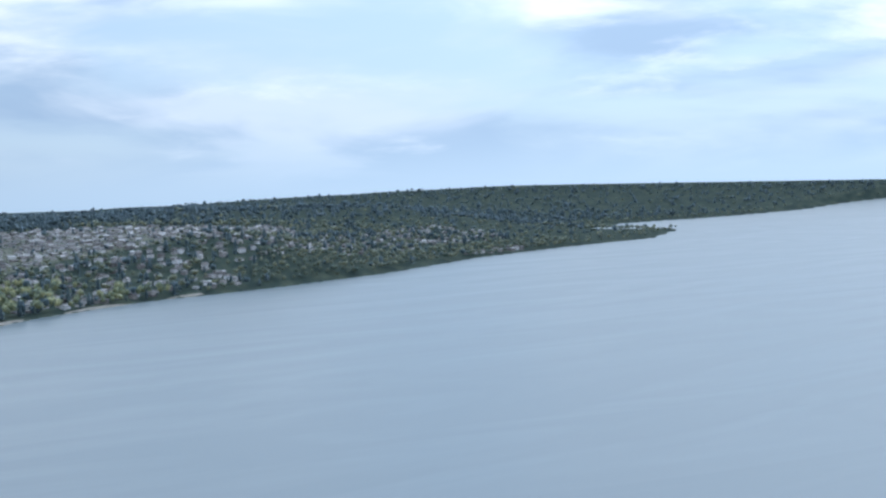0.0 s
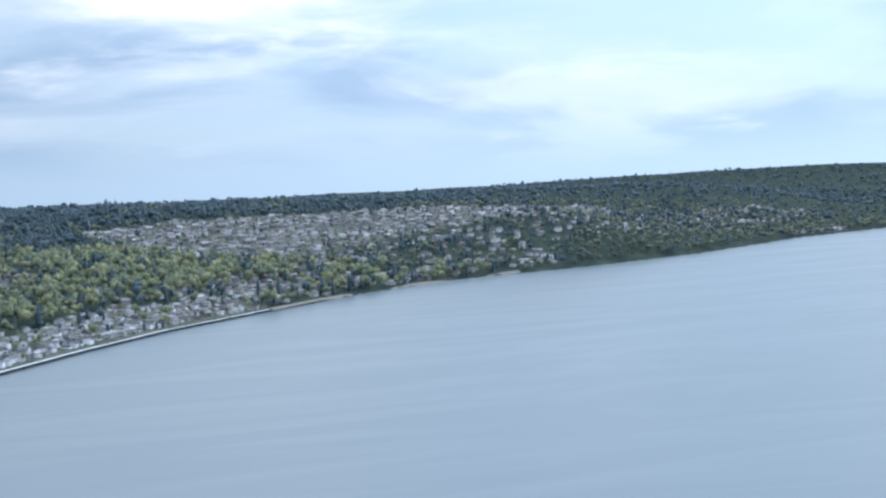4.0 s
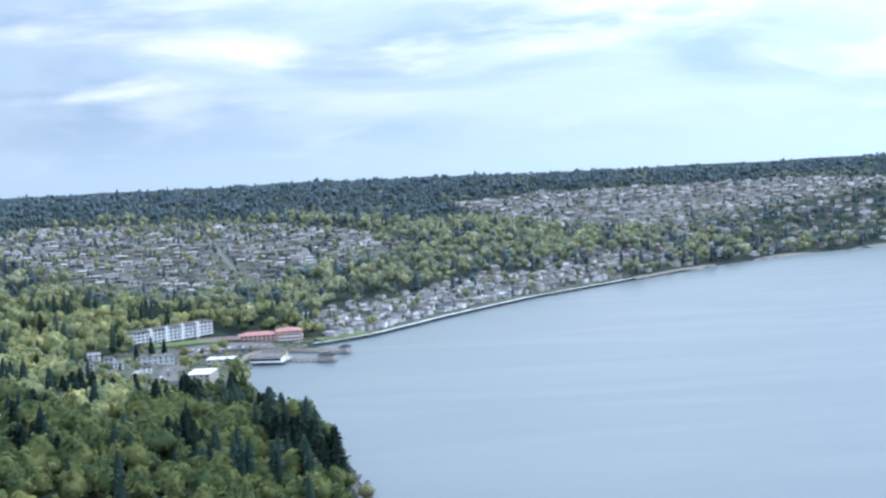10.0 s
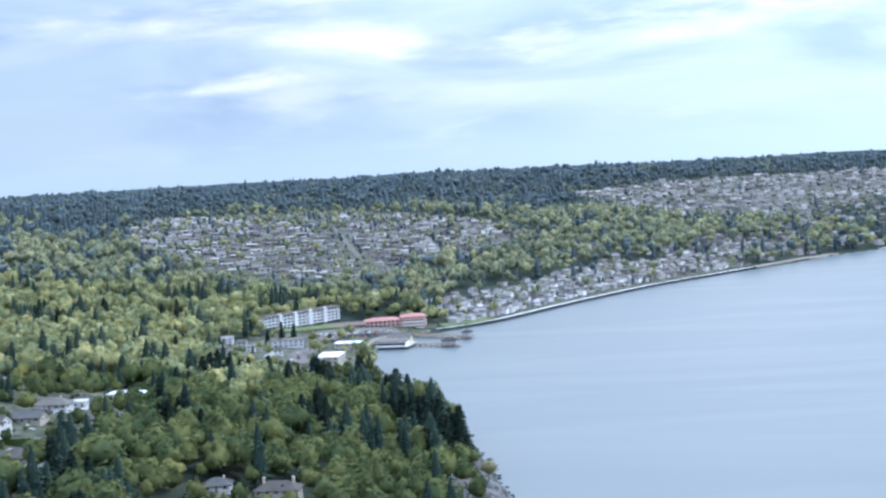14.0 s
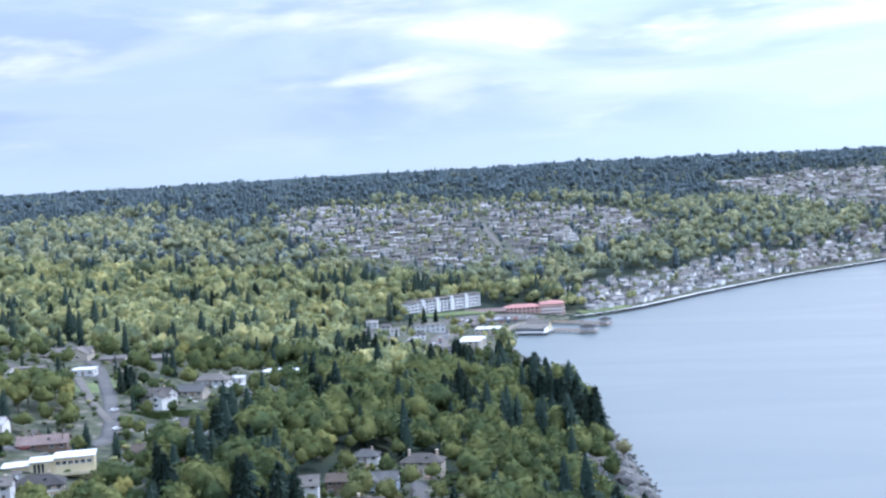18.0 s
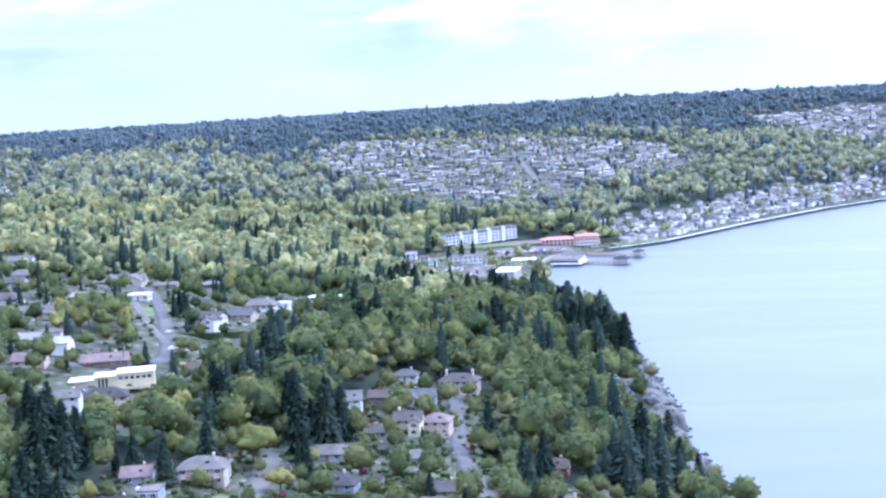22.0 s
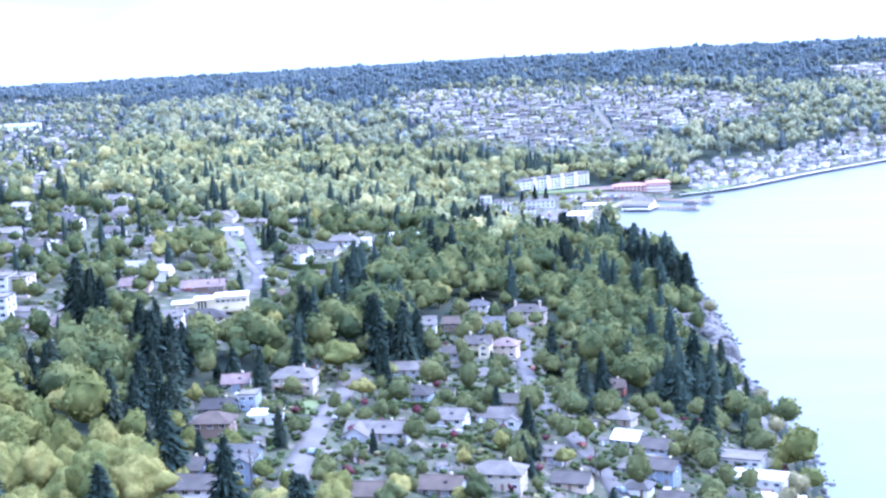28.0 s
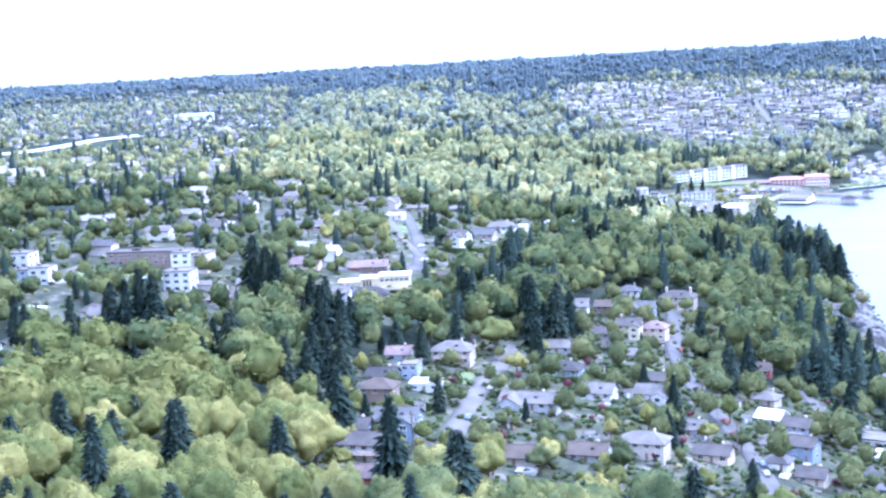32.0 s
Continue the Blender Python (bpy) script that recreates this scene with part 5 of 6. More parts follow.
def cream_house():
    """The long stepped cream house on the hilltop."""
    ob = new("modern_house")
    ob.matrix_world = pose(-200.5, 427, 55.6, 0, 0, 17) @ Matrix.Scale(0.87, 4)
    for nm, x0, x1, h, y0 in (("low_wing", -17, -6, 3.6, -3), ("middle", -6, 4, 5.0, -4), ("main_block", 4, 20, 6.2, -5.5)):
        blk = part(nm, Shape().box(x0, y0, -6, x1, 6, h).mesh(nm, M["wall_cream"]), ob)
        part("roof", Shape().box(x0 - .5, y0 - .7, h, x1 + .5, 6.6, h + .35).mesh("roof", M["roof_white"]), blk)
    for k in range(6):
        window_at(ob, 5.5 + 2.5 * k, -5.5, 3.4, 0, 1.8, 1.5)
    for k in range(3):
        part("window", shared("tall_pane", lambda: Shape().box(-.5, -.1, 0, .5, 0, 3.6).mesh("window", M["glass"])), ob, pose(-4 + 1.6 * k, -4, .6))
    part("terrace", Shape().box(1, -9.5, -.4, 20, -5.5, 0).box(1, -9.5, 0, 20, -9.3, 1.0).mesh("terrace", M["wall_cream"]), ob)
    tagged(ob, "long stepped cream-coloured modern house with white flat roofs", "house")
    TAKEN.extend([(-213, 422, 9), (-200, 426, 11), (-187, 431, 9)])


cream_house()
big_house("white_house", -168, 662, -10, 19, 11, 6.8, "bright", "white", "large plain white two-storey house with a flat roof", "house", 2)
big_house("apartment_house", -338, 362, 8, 9, 10, 10, "white", "light", "white modern three-storey apartment house", "apartment building", 3)
big_house("apartment_house", -322, 352, 8, 9, 9, 7, "white", "light", "white and blue modern apartment house", "apartment building", 2)
big_house("apartment_house", -331, 350, 8, 9, 8, 5.5, "blue", "light", "pale blue modern apartment house with wide windows", "apartment building", 2)
big_house("school_building", -302, 405, 8, 34, 12, 6, "brown", "grey", "long low brown building with a grey roof under construction", "building", 2)
big_house("apartment_house", -281, 402, 8, 9, 12, 8.5, "white", "light", "white boxy end block of the long building", "apartment building", 3)
big_house("apartment_house", -273, 405, 8, 7, 12, 8.5, "tan", "light", "beige boxy end block of the long building", "apartment building", 3)
big_house("apartment_house", -265, 368, 8, 12, 10, 8.5, "white", "light", "white block of flats behind tall firs", "apartment building", 3)
TAKEN.extend([(-165, 646, 12), (-166, 632, 8), (-184, 412, 13), (-192, 405, 12), (-206, 408, 12), (-172, 424, 10), (-180, 398, 9)])
strip("lawn", [(-318, 372), (-300, 380), (-283, 388)], 16, M["lawn"], "green lawn below the long building", "lawn", lift=0.4)
strip("retaining_wall", [(-335, 343), (-315, 352), (-295, 365), (-278, 378)], 2.0, M["concrete"], "pale curved concrete retaining wall", "wall", lift=1.6)
big_house("white_hall", -800, 1392, 5, 42, 26, 9, "bright", "white", "large white hall with a white roof on the far hill", "hall", 2)
big_house("shop_building", -850, 1560, 5, 40, 20, 8, "white", "light", "white commercial building on the far hill", "shop", 2)
big_house("shop_building", -930, 1480, 5, 30, 20, 8, "beige", "light", "beige commercial building on the far hill", "shop", 2)

# ---- the towns: many plain houses ----
def town_template(kind):
    kind, shore = kind % 6, kind >= 6
    """One small house, built once and copied: walls, roof and windows."""
    w, d, storeys, roof = [(14, 8, 1, "gable"), (12, 9, 1, "hip"), (13, 9, 2, "gable"), (11, 9, 2, "hip"), (12, 8, 2, "flat"), (10, 10, 2, "gable")][kind]
    ob = new("house")
    a, b, h = w / 2, d / 2, 2.8 * storeys
    rise = (0.32 if storeys == 1 else 0.5) * b
    body = Shape().box(-a, -b, -4, a, b, h)
    if roof == "gable":
        body.gable(a, b, h, rise)
    part("wall", body.mesh("wall", M["wall_shore" if shore else "wall_any"]), ob)
    part("roof", roof_shape(a, b, h, rise, roof).mesh("roof", M["roof_any"]), ob)
    for s in range(storeys):
        for side, n in ((0, 2), (90, 1)):
            for k in range(n):
                q = pose(-a + (k + .5) * w / n, -b, .9 + 2.8 * s) if side == 0 else pose(a, 0, .9 + 2.8 * s, 0, 0, 90)
                part("window", shared("plain_window", lambda: Shape().box(-1.3, -.08, 0, 1.3, .02, 1.4).mesh("window", M["glass"])), ob, q)
    return tagged(ob, f"{'two-storey' if storeys > 1 else 'low'} {'flat-roofed' if roof == 'flat' else roof + '-roofed'} house in a street of the town", "house", "town houses")


def put_houses(places, limit):
    """Copies of the templates at (x, y, turn, kind); past the limit they are joined as one sheet of houses."""
    temps = [town_template(k) for k in range(12)]
    rest = []
    for i, (x, y, turn, kind) in enumerate(places):
        z = float(height(np.array([x]), np.array([y]))[0])
        q, k = drawn_in([(x, y, z + .2)])
        m = pose(*q[0], 0, 0, turn) @ Matrix.Scale(0.74 if kind >= 6 and y > 950 else 0.9, 4)
        TAKEN.append((x, y, 6.0))
        if i < limit:
            copy_thing(temps[kind], m)
        else:
            rest.append((m @ Matrix.Scale(k[0], 4), kind))
    for piece, mat in (("wall", "wall_many"), ("roof", "roof_many")):
        P, F, base = [], [], 0
        for m, kind in rest:
            me = [c.data for c in temps[kind].children if c.name.startswith(piece)][0]
            P += [m @ v.co for v in me.vertices]
            F += [tuple(base + i for i in p.vertices) for p in me.polygons]
            base += len(me.vertices)
        if P:
            me = bpy.data.meshes.new("far_houses")
            me.from_pydata(P, [], F)
            me.materials.append(M[mat])
            tagged(new("far_house_walls" if piece == "wall" else "far_house_roofs", me), "pale walls of many far houses" if piece == "wall" else "grey and brown roofs of many far houses", "houses", kind="stuff")
    for t in temps:
        for o in (*t.children_recursive, t):
            bpy.data.objects.remove(o)


def plan_towns():
    r = np.random.default_rng(11)
    near, far = [], []
    # shore town: rows behind the promenade
    W = np.array(WALK[1:], float)
    seg = np.hypot(*np.diff(W, axis=0).T)
    for row, off in enumerate((14, 26, 39, 53, 68, 84)):
        s = 25 + 6 * row
        while s < seg.sum() - 5:
            k = int(np.searchsorted(np.cumsum(seg), s))
            k = min(k, len(seg) - 1)
            u = (s - (np.cumsum(seg)[k] - seg[k])) / seg[k]
            t = (W[k + 1] - W[k]) / seg[k]
            p = W[k] + (W[k + 1] - W[k]) * u + np.array((-t[1], t[0])) * (off + r.uniform(-3, 3))
            if r.uniform() < (0.85 if row < 2 else 0.6):
                near.append((p[0], p[1], math.degrees(math.atan2(t[1], t[0])) + r.normal(0, 10) + 90 * int(r.integers(0, 2)), 6 + int(r.choice([2, 3, 4, 5, 1, 2]))))
            s += r.uniform(9.5, 14)
    # landing: scattered houses
    for x, y in ((-190, 1062), (-172, 1085), (-150, 1035), (-118, 985), (-102, 960), (-214, 1060), (-182, 1105), (-150, 1075), (-196, 1118), (-168, 1020)):
        near.append((x, y, r.normal(0, 15), 6 + int(r.choice([2, 3, 5]))))
    # main town: houses in two rows along each street
    for row in range(13):
        for side in (-1, 1):
            x = -450.0
            while x < 130:
                yy = 1440 + 47 * row + (40 * min(1, max(0, -(x + 200)) / 150) if x < -200 else 15 * (x + 200) / 180) + side * 12
                if inside(np.array([x]), np.array([yy]), TOWN)[0] and abs(x + 145 - (1690 - yy) * .22) > 9:
                    near.append((x, yy + r.uniform(-4, 4), (0 if side > 0 else 180) + 12 * math.sin(x / 60 + row) + r.normal(0, 9), int(r.choice([0, 0, 0, 1, 1]))))
                x += r.uniform(13, 17.5)
    def fill(zone, step, chance, kinds, out, turn=0):
        xs, ys = zip(*zone)
        x, y = spread(min(xs), max(xs), min(ys), max(ys), step)
        ok = inside(x, y, zone) & (r.uniform(0, 1, len(x)) < chance) & (shore_distance(x, y) > 14) & free_of(x, y, 5)
        out += [(a, b, turn + r.normal(0, 9) + 180 * r.integers(0, 2), int(r.choice(kinds))) for a, b in zip(x[ok], y[ok])]
    fill(COURT, 15, 0.95, [6, 10], near, 40)
    fill([(365, 1722), (560, 1900), (740, 2010), (930, 2060), (900, 2300), (700, 2250), (470, 2100), (330, 1900)], 20, 0.62, [0, 1, 2, 3], far, 35)
    fill(UPPER_TOWN, 19, 0.8, [0, 0, 1, 2], far, 20)
    fill([(160, 1650), (230, 1720), (330, 1770), (310, 1840), (150, 1790), (110, 1700)], 22, 0.7, [0, 1, 2], near, 40)
    fill([(930, 2150), (1250, 2310), (1600, 2560), (1900, 2700), (1800, 2900), (1300, 2600), (930, 2330)], 23, 0.62, [0, 1, 2, 3], far, 25)
    fill([(1585, 2415), (1800, 2500), (1780, 2540), (1570, 2450)], 20, 0.8, [2, 3, 4], far, 25)
    fill(FAR_WEST, 36, 0.45, [6, 7, 8, 3], far)
    fill([(-420, 480), (-330, 420), (-300, 470), (-300, 640), (-380, 730), (-430, 700)], 26, 0.6, [0, 1, 2], near)
    fill([(-900, 1200), (-420, 500), (-560, 500), (-1100, 900)], 30, 0.5, [0, 1, 2], far)
    fill([(-520, 1500), (-470, 1480), (-600, 1900), (-760, 1900)], 30, 0.4, [0, 1], far)
    fill(WEST_TOWN, 24, 0.12, [0, 1, 1, 2], far)
    fill([(-1100, 1250), (-1000, 800), (-430, 620), (-470, 900), (-640, 1250), (-780, 1600)], 30, 0.5, [6, 7, 8, 9, 0], far)
    r.shuffle(far)
    return near, far


near_houses, far_houses = plan_towns()
put_houses(sorted(near_houses, key=lambda h: h[1]) + far_houses, 300)

# ---- woods ----
# trees that stand out: x, y, height
FIRS_POINT = [(-18, 690, 30), (-10, 684, 28), (-26, 706, 28), (-34, 712, 27), (-20, 678, 30), (-36, 735, 26), (-48, 800, 26), (-36, 790, 24),
              (-42, 800, 30), (-30, 718, 28), (-23, 700, 30), (-15, 675, 34), (-5, 672, 32), (-11, 669, 26), (-40, 723, 24), (-101, 689, 20), (-77, 699, 24),
              (-84, 675, 22), (-71, 669, 24), (-78, 978, 18), (-97, 878, 24), (-86, 846, 24), (-159, 776, 26), (-151, 770, 24), (-150, 814, 26), (-141, 803, 26),
              (-146, 674, 24), (-130, 802, 24), (-107, 803, 24), (-102, 817, 22), (-144, 626, 24), (-132, 587, 22), (-127, 599, 24)]
FIRS_HILL = [(-149, 470, 26), (-142, 469, 22), (-118, 394, 28), (-108, 398, 26), (-220, 571, 14), (-360, 826, 22), (-339, 734, 20), (-322, 1074, 22), (-316, 1106, 22),
             (-304, 1148, 24), (-350, 1118, 22), (-259, 1166, 22), (-252, 1194, 22), (-147, 393, 26), (-229, 366, 30), (-220, 359, 28), (-193, 341, 23), (-181, 326, 22),
             (-209, 299, 14), (-246, 302, 26), (-237, 296, 26), (-245, 290, 24), (-257, 296, 16), (-227, 207, 22), (-279, 270, 18)]
FIRS_TOWN = [(-53, 425, 22), (-35, 367, 22), (-31, 400, 20), (-44, 426, 18), (3, 448, 30), (14, 492, 20), (17, 429, 22), (10, 341, 24), (24, 443, 14), (-113, 374, 30),
             (-105, 383, 26), (-62, 337, 12), (-48, 315, 16), (-44, 297, 14), (-140, 318, 16), (-191, 163, 22), (-174, 160, 18), (-157, 167, 24), (-152, 260, 22), (-148, 260, 20)]
BROAD_TOWN = [(-12, 482, 15), (36, 353, 14), (42, 362, 12), (-122, 351, 16), (-53, 291, 11), (-45, 297, 11), (-30, 324, 11), (-43, 502, 15), (-27, 534, 14), (-35, 508, 13),
              (-156, 341, 13), (-154, 388, 12), (-136, 380, 13), (-107, 327, 9), (-105, 360, 8), (-11, 370, 8), (-62, 273, 8), (-23, 294, 9), (-34, 295, 8), (-146, 342, 12),
              (-110, 456, 9), (-152, 287, 10), (-122, 355, 15)]
BROAD_HILL = [(-187, 178, 17), (-174, 181, 18), (-161, 186, 17), (-159, 212, 18), (-151, 220, 18), (-139, 210, 17), (-143, 189, 17), (-146, 167, 16), (-159, 152, 17),
              (-168, 132, 17), (-209, 220, 14), (-211, 273, 15), (-263, 258, 14), (-208, 244, 14), (-181, 255, 15), (-241, 538, 14), (-248, 524, 13), (-229, 522, 13),
              (-216, 583, 10), (-160, 394, 13), (-118, 515, 14), (-128, 514, 13), (-117, 591, 14), (-138, 678, 13), (-231, 695, 13), (-202, 685, 14), (-167, 681, 12), (-236, 512, 13), (-226, 511, 12), (-244, 505, 14), (-255, 515, 13), (-233, 531, 14),
              (-252, 499, 12), (-263, 528, 13), (-218, 500, 9), (-258, 540, 13), (-268, 512, 12), (-160, 372, 13), (-170, 380, 14), (-150, 366, 13), (-182, 372, 13), (-196, 366, 12)]
FIRS_LANDING = [(-158, 1171, 16), (-147, 1167, 16), (-78, 969, 17), (-164, 1127, 14), (-203, 948, 22), (-147, 826, 20), (-130, 887, 20), (-114, 865, 20), (-90, 847, 24), (-186, 1180, 14)]
BROAD_LANDING = [(-129, 1158, 12), (-64, 957, 10), (-70, 1290, 13), (-89, 1285, 12), (-104, 1292, 12), (-120, 1300, 13), (-200, 1170, 12), (-210, 1150, 13), (-178, 1150, 10), (-118, 1185, 7), (-140, 1200, 6)]
FIRS_GROVE = [(-191, 164, 22), (-188, 147, 16), (-170, 156, 22), (-158, 146, 16), (-157, 164, 24), (-190, 140, 22), (-133, 218, 24), (-134, 210, 18), (-164, 251, 22), (-158, 255, 20), (-205, 291, 15), (-110, 163, 14), (-190, 223, 14), (-259, 299, 16), (-271, 293, 14), (-248, 240, 14), (-140, 316, 14), (-199, 258, 12)]
MARKED = [(x, y, h, True) for x, y, h in FIRS_GROVE + FIRS_POINT + FIRS_HILL + FIRS_TOWN + FIRS_LANDING] + [(x, y, h, False) for x, y, h in BROAD_TOWN + BROAD_HILL + BROAD_LANDING]
PALE = [(34, 300, 12), (38, 318, 12), (30, 445, 11), (34, 395, 11), (12, 520, 12), (-20, 560, 13), (8, 640, 12), (-8, 700, 13), (3, 590, 10)]
PLUM = [(-104, 318, 4), (-86, 318, 5), (-99, 283, 5), (-88, 360, 4.5), (-70, 300, 4), (-117, 283, 4), (-57, 318, 4), (-98, 250, 5), (-90, 244, 5.5), (-46, 262, 4.5)]
# most firs grow in close clumps
clump = np.random.default_rng(77)
MARKED += [(x + clump.uniform(3, 7) * math.cos(a), y + clump.uniform(3, 7) * math.sin(a), h * clump.uniform(0.6, 0.98), True)
           for x, y, h in FIRS_POINT + FIRS_HILL for a in clump.uniform(0, 6.28, int(clump.integers(1, 4)))]
TAKEN += [(x, y, 4.5 if f else 6.5) for x, y, h, f in MARKED] + [(x, y, 4) for x, y, h in PALE + PLUM]


def small_trees():
    r = np.random.default_rng(5)
    stem = trunk_mesh(r, False)
    for rows, mat, name, label, group in ((PALE, "leaf_pale", "budding_tree", "pale brown tree just coming into bud by the shore", "budding trees"),
                                          (PLUM, "leaf_plum", "plum_tree", "small dark red ornamental plum tree in a garden", "plum trees")):
        crown = quick_mesh("crown", *broadleaf_shape(r, 2, 420, 0.03, 0.85), M[mat], True)
        for x, y, h in rows:
            tree = new(name)
            part("trunk", stem, tree), part("crown", crown, tree)
            tree.matrix_world = pose(x, y, float(height(np.array([x]), np.array([y]))[0]) - .2, 0, 0, r.uniform(0, 360)) @ Matrix.Scale(h, 4)
            tagged(tree, label, "tree", group)


small_trees()


def shrubs():
    """Low bushes and hedges between the houses."""
    r = np.random.default_rng(15)
    shapes = [broadleaf_shape(r, 1, 26, 0.10, 1.2, 4) for _ in range(4)]
    for zone, step, chance, mat in ((NEAR_TOWN, 2.8, 0.42, "hedge"), (NEAR_TOWN, 3.4, 0.22, "leaf_deep"), (WEST_TOWN, 6.5, 0.35, "hedge"), (NEAR_TOWN, 6.0, 0.36, "leaf_near"), (NEAR_TOWN, 9.0, 0.25, "leaf_pale"), (NEAR_TOWN, 16.0, 0.3, "leaf_plum"), (WEST_TOWN, 10.0, 0.3, "leaf"), (TOWN, 11.0, 0.35, "hedge"), (SHORE_TOWN, 10.0, 0.4, "hedge"), (LANDING, 11.0, 0.3, "hedge")):
        xs, ys = zip(*zone)
        x, y = spread(min(xs), max(xs), min(ys), max(ys), step)
        ok = inside(x, y, zone) & (r.uniform(0, 1, len(x)) < chance) & free_of(x, y, -3.0) & (shore_distance(x, y) > 6)
        x, y = x[ok], y[ok]
        scatter_stuff("shrubs", shapes, np.c_[x, y, height(x, y) - .6], r.uniform(1.2, 3.8, len(x)) * (0.8 if step < 3.5 else 1.0 if step < 12 else 1.2), M[mat], "round garden shrubs and hedges between the houses", "shrubs", 1.2)


shrubs()
def plan_woods():
    """Broad-leaved and coniferous places by distance bands, kept clear of houses, roads and yards."""
    bands = [(60, 300, 16.0), (300, 620, 7.5), (620, 1000, 8.5), (1000, 1500, 10.0), (1500, 2300, 11.0), (2300, 3400, 15.0), (3400, 5300, 30.0), (5300, 8500, 80.0)]
    out = []
    for near, far, step in bands:
        x, y = spread(-0.72 * far - 120, 1.15 * far + 50, -180 if near < 700 else 0.55 * near, far, step)
        r = np.hypot(x - 24, y + 149)
        keep = (r >= near) & (r < far) & in_sight(x, y)
        x, y = x[keep], y[keep]
        d = shore_distance(x, y)
        keep = d > 5
        x, y, d = x[keep], y[keep], d[keep]
        n = len(x)
        dice = rng.uniform(0, 1, n)
        cluster = 0.45 * blotches(x, y, 110, 5) + 0.55 * blotches(x, y, 45, 6)
        wood = np.full(n, 0.92)
        conifer = np.where(cluster > 0.66, 0.92, 0.03)
        inland = (y > 1500 + 0.25 * x) | (x < -520)
        belt = ((y > 2080) & (x < 200)) | ((y > 2500) & (x < 900)) | (y > 2850 + 0.1 * x)
        belt |= (x < -330) & (y > 1560 - 0.35 * (x + 330)) & (x > -900)
        belt &= ~inside(x, y, UPPER_TOWN)
        conifer = np.where(belt, np.where(blotches(x, y, 260, 8) > 0.74, 0.5, 0.975), conifer)
        wx, wy = x + 22 * np.sin(y / 31) + 9 * np.sin(y / 11), y + 20 * np.sin(x / 27)
        for zone, w, c in ((TOWN, 0.42, 0.4), (UPPER_TOWN, 0.44, 0.4), (COURT, 0.12, 0.4), (SHORE_TOWN, 0.5, 0.4), (NEAR_TOWN, 0.55, 0.06),
                           (WEST_TOWN, 0.6, 0.22), (LANDING, 0.16, 0.3), (FAR_WEST, 0.75, 0.35)):
            z = inside(wx, wy, zone) if zone in (TOWN, UPPER_TOWN, FAR_WEST) else inside(x, y, zone)
            wood, conifer = np.where(z, w, wood), np.where(z, c, conifer)
        groves = inside(wx, wy, UPPER_TOWN) | inside(wx, wy, TOWN)
        wood = np.where(groves & (blotches(x, y, 120, 31) > 0.66), 0.9, wood)
        # the slope north of the shore town: houses among trees
        slope = (d < 420) & (x > 380) & (x < 1050) & ~inside(x, y, UPPER_TOWN) & ~inside(x, y, COURT)
        wood = np.where(slope, np.where(blotches(x, y, 130, 32) > 0.52, 0.95, 0.6), wood)
        conifer = np.where(slope, np.where(blotches(x, y, 90, 33) > 0.6, 0.7, 0.15), conifer)
        bluff = (d < 110) & (x > 980)
        wood, conifer = np.where(bluff, 1.0, wood), np.where(bluff, 0.05, conifer)
        beyond = (x > 1050) & (d > 110) & (d < 700) & (y < 2900)
        wood = np.where(beyond, np.where(blotches(x, y, 150, 34) > 0.5, 0.97, 0.75), wood)
        conifer = np.where(beyond, np.where(blotches(x, y, 110, 35) > 0.55, 0.7, 0.15), conifer)
        # the wooded point below the camera, with a row of tall firs along its edge
        point = (x > -150) & (y > 545) & (y < 1000)
        conifer = np.where(point, np.where(d < 26, 0.1, np.where(cluster > 0.72, 0.7, 0.02)), conifer)
        green = (x < -200) & (x > -620) & (y > 780) & (y < 1560)
        conifer = np.where(green, np.where(cluster > 0.65, 0.9, 0.03), conifer)
        wood = np.where((d < 20) & (x > -150) & (y > 420) & (y < 690), 0.3, wood)
        grove = (x < -118) & (y < 245)
        wood, conifer = np.where(grove, 1.0, wood), np.where(grove, 0.07, conifer)
        town = inside(x, y, TOWN) | inside(x, y, UPPER_TOWN) | inside(x, y, SHORE_TOWN)
        garden = inside(x, y, NEAR_TOWN)
        keep = (dice < wood) & (free_of(x, y, 2.5) | (town & free_of(x, y, -1.5)) | (garden & free_of(x, y, -0.6)))
        x, y, conifer, d = x[keep], y[keep], conifer[keep], d[keep]
        fir = rng.uniform(0, 1, len(x)) < conifer
        z = height(x, y)
        tall = np.where(fir, rng.uniform(12, 27, len(x)) * np.where(blotches(x, y, 40, 12) > 0.5, 1.15, 0.8), rng.uniform(12, 21, len(x)) * np.where(blotches(x, y, 60, 9) > 0.5, 1.15, 0.85))
        yards = inside(x, y, TOWN) | inside(x, y, SHORE_TOWN) | inside(x, y, NEAR_TOWN) | inside(x, y, LANDING) | inside(x, y, UPPER_TOWN) | inside(x, y, WEST_TOWN) | inside(x, y, FAR_WEST)
        tall = np.where(yards, tall * np.where(inside(x, y, WEST_TOWN), rng.uniform(0.42, 0.82, len(x)), rng.uniform(0.36, 0.75, len(x))), tall)
        tall = np.where((d < 60) & (x > -150) & (y < 1000) & (y > 545) & fir, rng.uniform(24, 33, len(x)), tall)
        if near >= 1000:
            tall = tall * np.where(fir, 0.9 if near < 2300 else 0.74 if near < 3000 else 0.66, 1.0 if near < 2300 else 0.65)
        low = (x > -175) & (y > 815) & (y < 1010)
        tall = np.where(low, tall * 0.6, tall)
        tall = np.where(belt[keep], tall * (0.8 if near == 1500 else 1.0) * (0.7 + 0.6 * blotches(x, y, 170, 41)), tall)
        out.append((near, np.c_[x, y, z - 0.3], tall, fir))
    return out


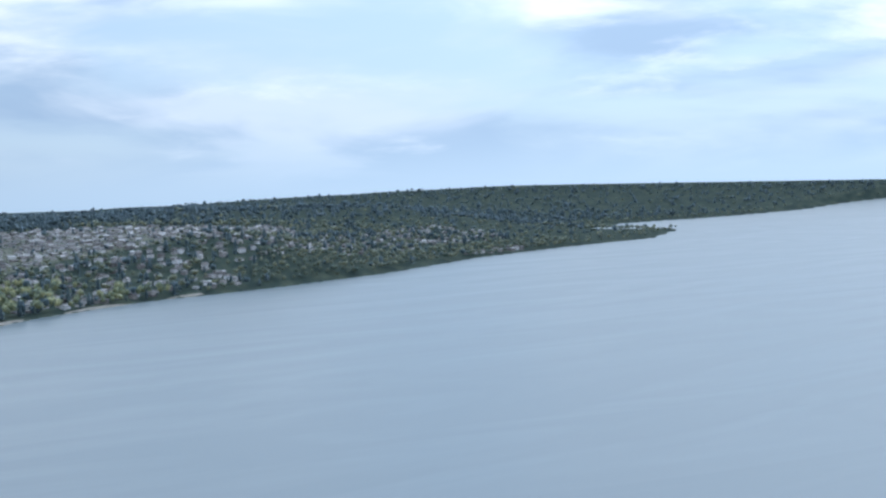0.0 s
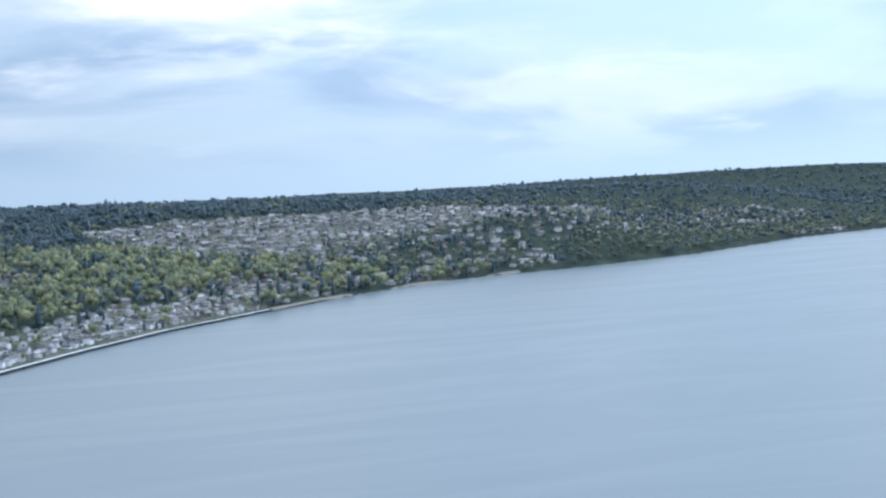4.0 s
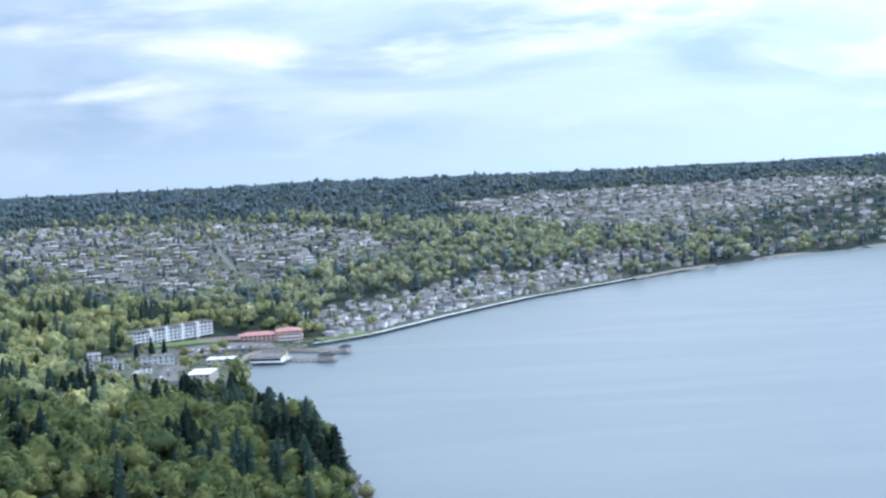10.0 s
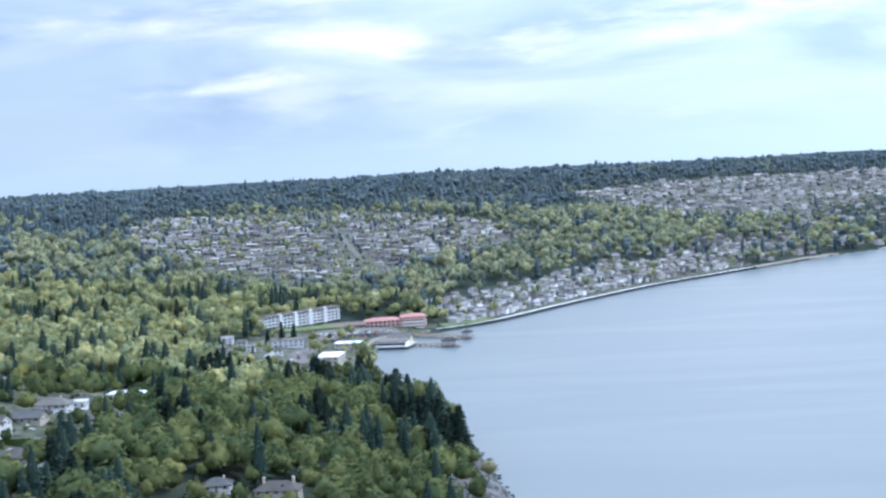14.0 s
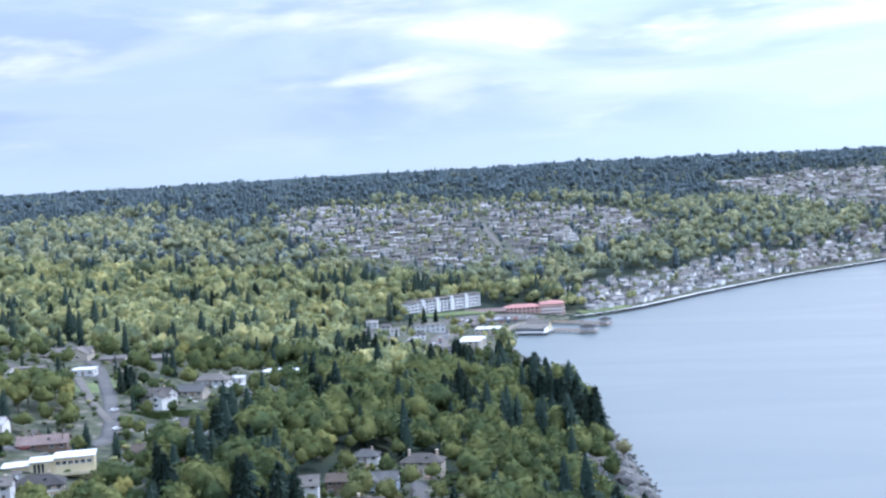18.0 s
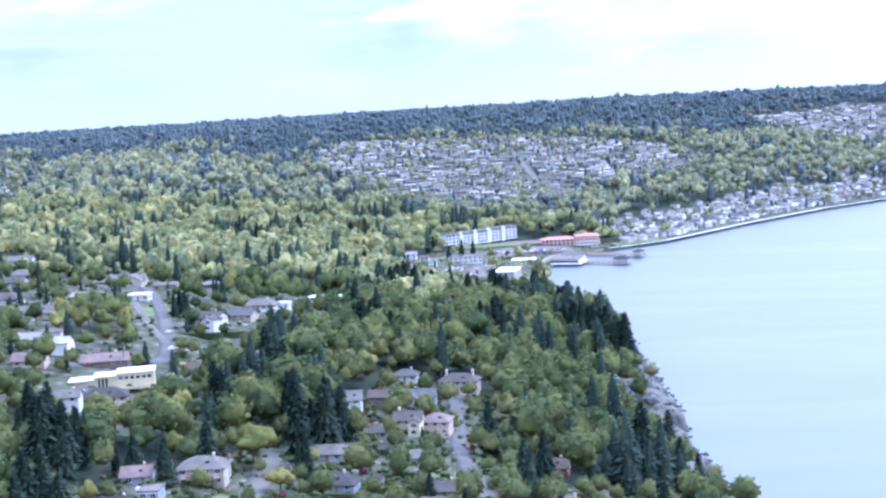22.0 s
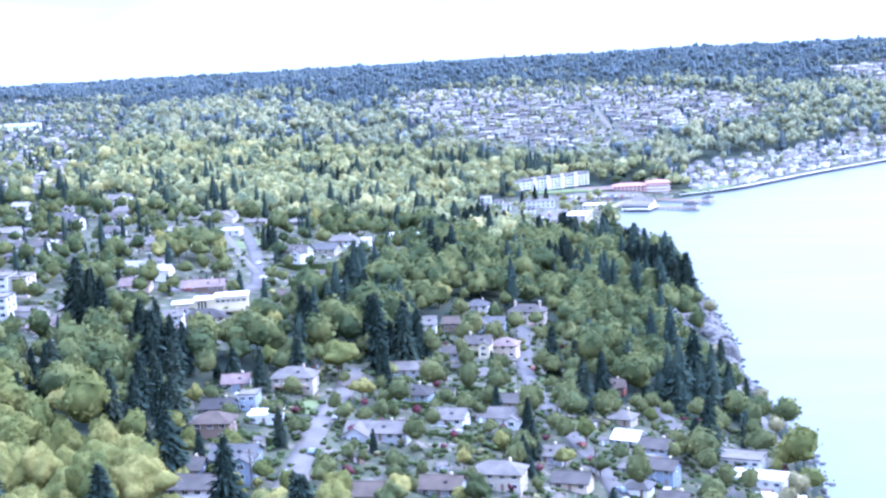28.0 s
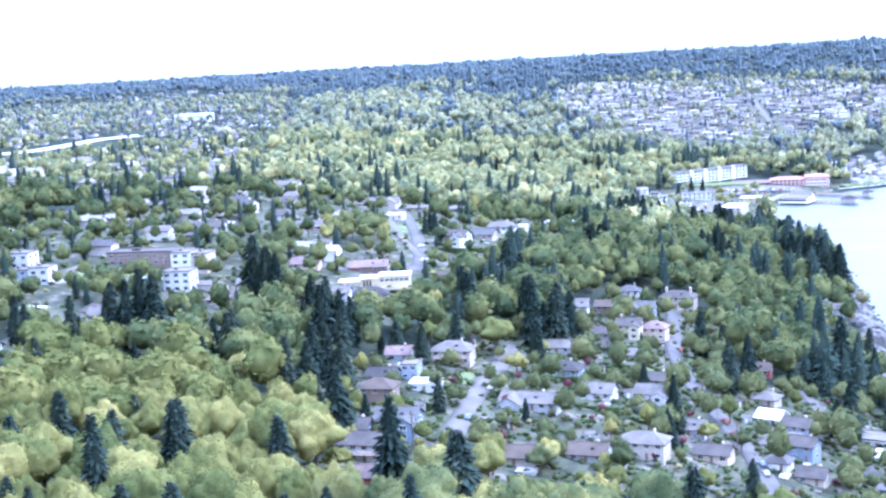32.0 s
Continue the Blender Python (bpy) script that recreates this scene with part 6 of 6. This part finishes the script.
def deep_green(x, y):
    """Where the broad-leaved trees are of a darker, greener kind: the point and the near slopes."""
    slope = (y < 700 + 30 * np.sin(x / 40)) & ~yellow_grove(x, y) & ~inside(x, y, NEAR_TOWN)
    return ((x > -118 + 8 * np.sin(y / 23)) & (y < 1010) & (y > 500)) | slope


def yellow_grove(x, y):
    """The grove of young yellow-green trees on the near slope, and those on the waterfront."""
    return ((x < -112 + 6 * np.sin(y / 17)) & (y < 262 + 10 * np.sin(x / 15))) | ((x > 31) & (y < 400))


def near_trees(places, tall, fir):
    """The nearest trees, each a thing of its own with stem and crown."""
    r = np.random.default_rng(21)
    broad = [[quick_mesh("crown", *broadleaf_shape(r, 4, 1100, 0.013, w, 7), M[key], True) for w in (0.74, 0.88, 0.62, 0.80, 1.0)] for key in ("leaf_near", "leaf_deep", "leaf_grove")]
    firs = [quick_mesh("crown", *conifer_shape(r, 56, 22, s), M["needle"], True) for s in (0.20, 0.165, 0.225)]
    stems = {False: trunk_mesh(r, False), True: trunk_mesh(r, True)}
    for i, (p, h, f) in enumerate(zip(places, tall, fir)):
        tree = new("conifer_tree" if f else "broadleaf_tree")
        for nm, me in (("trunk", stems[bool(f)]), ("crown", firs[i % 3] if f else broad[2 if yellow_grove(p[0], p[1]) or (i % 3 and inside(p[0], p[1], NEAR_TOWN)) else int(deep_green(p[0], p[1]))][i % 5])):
            new(nm, me).parent = tree
        w = r.uniform(0.85, 1.2)
        tree.matrix_world = pose(*p, 0, 0, r.uniform(0, 360)) @ Matrix.Diagonal((h * w, h * w, h, 1))
        tagged(tree, "tall dark green fir on the wooded slope" if f else "broad-leaved tree in fresh yellow-green spring leaf", "tree",
               "firs" if f else "broad-leaved trees")


def plant_woods():
    r = np.random.default_rng(33)
    detail = {60: (1, 24, 0.09, 8, 5), 300: (2, 170, 0.045, 20, 11), 620: (2, 110, 0.055, 20, 9), 1000: (1, 60, 0.075, 12, 7), 1500: (1, 30, 0.09, 6, 5), 2300: (1, 8, 0.14, 3, 4), 3400: (1, 0, 0.16, 2, 4), 5300: (1, 0, 0.16, 2, 3)}
    for near, places, tall, fir in plan_woods():
        if near == 300:
            # the three hundred of each kind that stand nearest are things of their own
            order = np.argsort(np.hypot(places[:, 0] - 24, places[:, 1] + 149))
            own = np.zeros(len(order), bool)
            for kind in (True, False):
                own[order[fir[order] == kind][:(95 if kind else 290)]] = True
            mx, my, mh, mf = np.array(MARKED, float).T
            near_trees(np.vstack([np.c_[mx, my, height(mx, my) - .3], places[own]]), np.r_[mh, tall[own]], np.r_[mf > .5, fir[own]])
            places, tall, fir = places[~own], tall[~own], fir[~own]
        level, sprays, size, tiers, boughs = detail[near]
        firs = [conifer_shape(r, tiers, boughs, s, True, 7 if near < 2300 else 4) for s in (0.22, 0.18, 0.25, 0.20)]
        if near >= 1500:
            # far off, old firs with broken tops stand among the pointed ones
            firs[1::2] = [broadleaf_shape(r, 1, 4, 0.10, w, 5) for w in (0.46, 0.58)]
        broad = [broadleaf_shape(r, level, sprays, size, w) for w in (0.70, 0.82, 0.60, 0.74, 0.9)]
        # woods past 1500 m take the leaf and needle colours with painted haze
        scatter_stuff("conifer_wood", firs, places[fir], tall[fir], M["needle" if near < 1500 else "needle_haze"], "dense dark green conifers covering the slopes", "woods", 1.0 if near < 900 else 1.15 if near < 2000 else 1.7 if near < 3000 else 2.6 if near < 5000 else 3.2)
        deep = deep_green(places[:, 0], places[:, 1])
        x, y = places[:, 0], places[:, 1]
        grove, yard = yellow_grove(x, y), inside(x, y, NEAR_TOWN)
        for key, pick in (("leaf" if near < 1500 else "leaf_haze" if near < 2300 else "leaf_haze_dull", ~fir & ~deep & ~grove & ~yard), ("leaf_deep", ~fir & deep), ("leaf_grove", ~fir & grove), ("leaf_near", ~fir & yard & ~deep & ~grove)):
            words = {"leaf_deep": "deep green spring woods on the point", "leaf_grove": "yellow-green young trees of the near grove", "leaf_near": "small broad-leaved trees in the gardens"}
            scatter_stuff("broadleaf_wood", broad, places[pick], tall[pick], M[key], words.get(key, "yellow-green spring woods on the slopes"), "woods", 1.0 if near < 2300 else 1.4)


plant_woods()
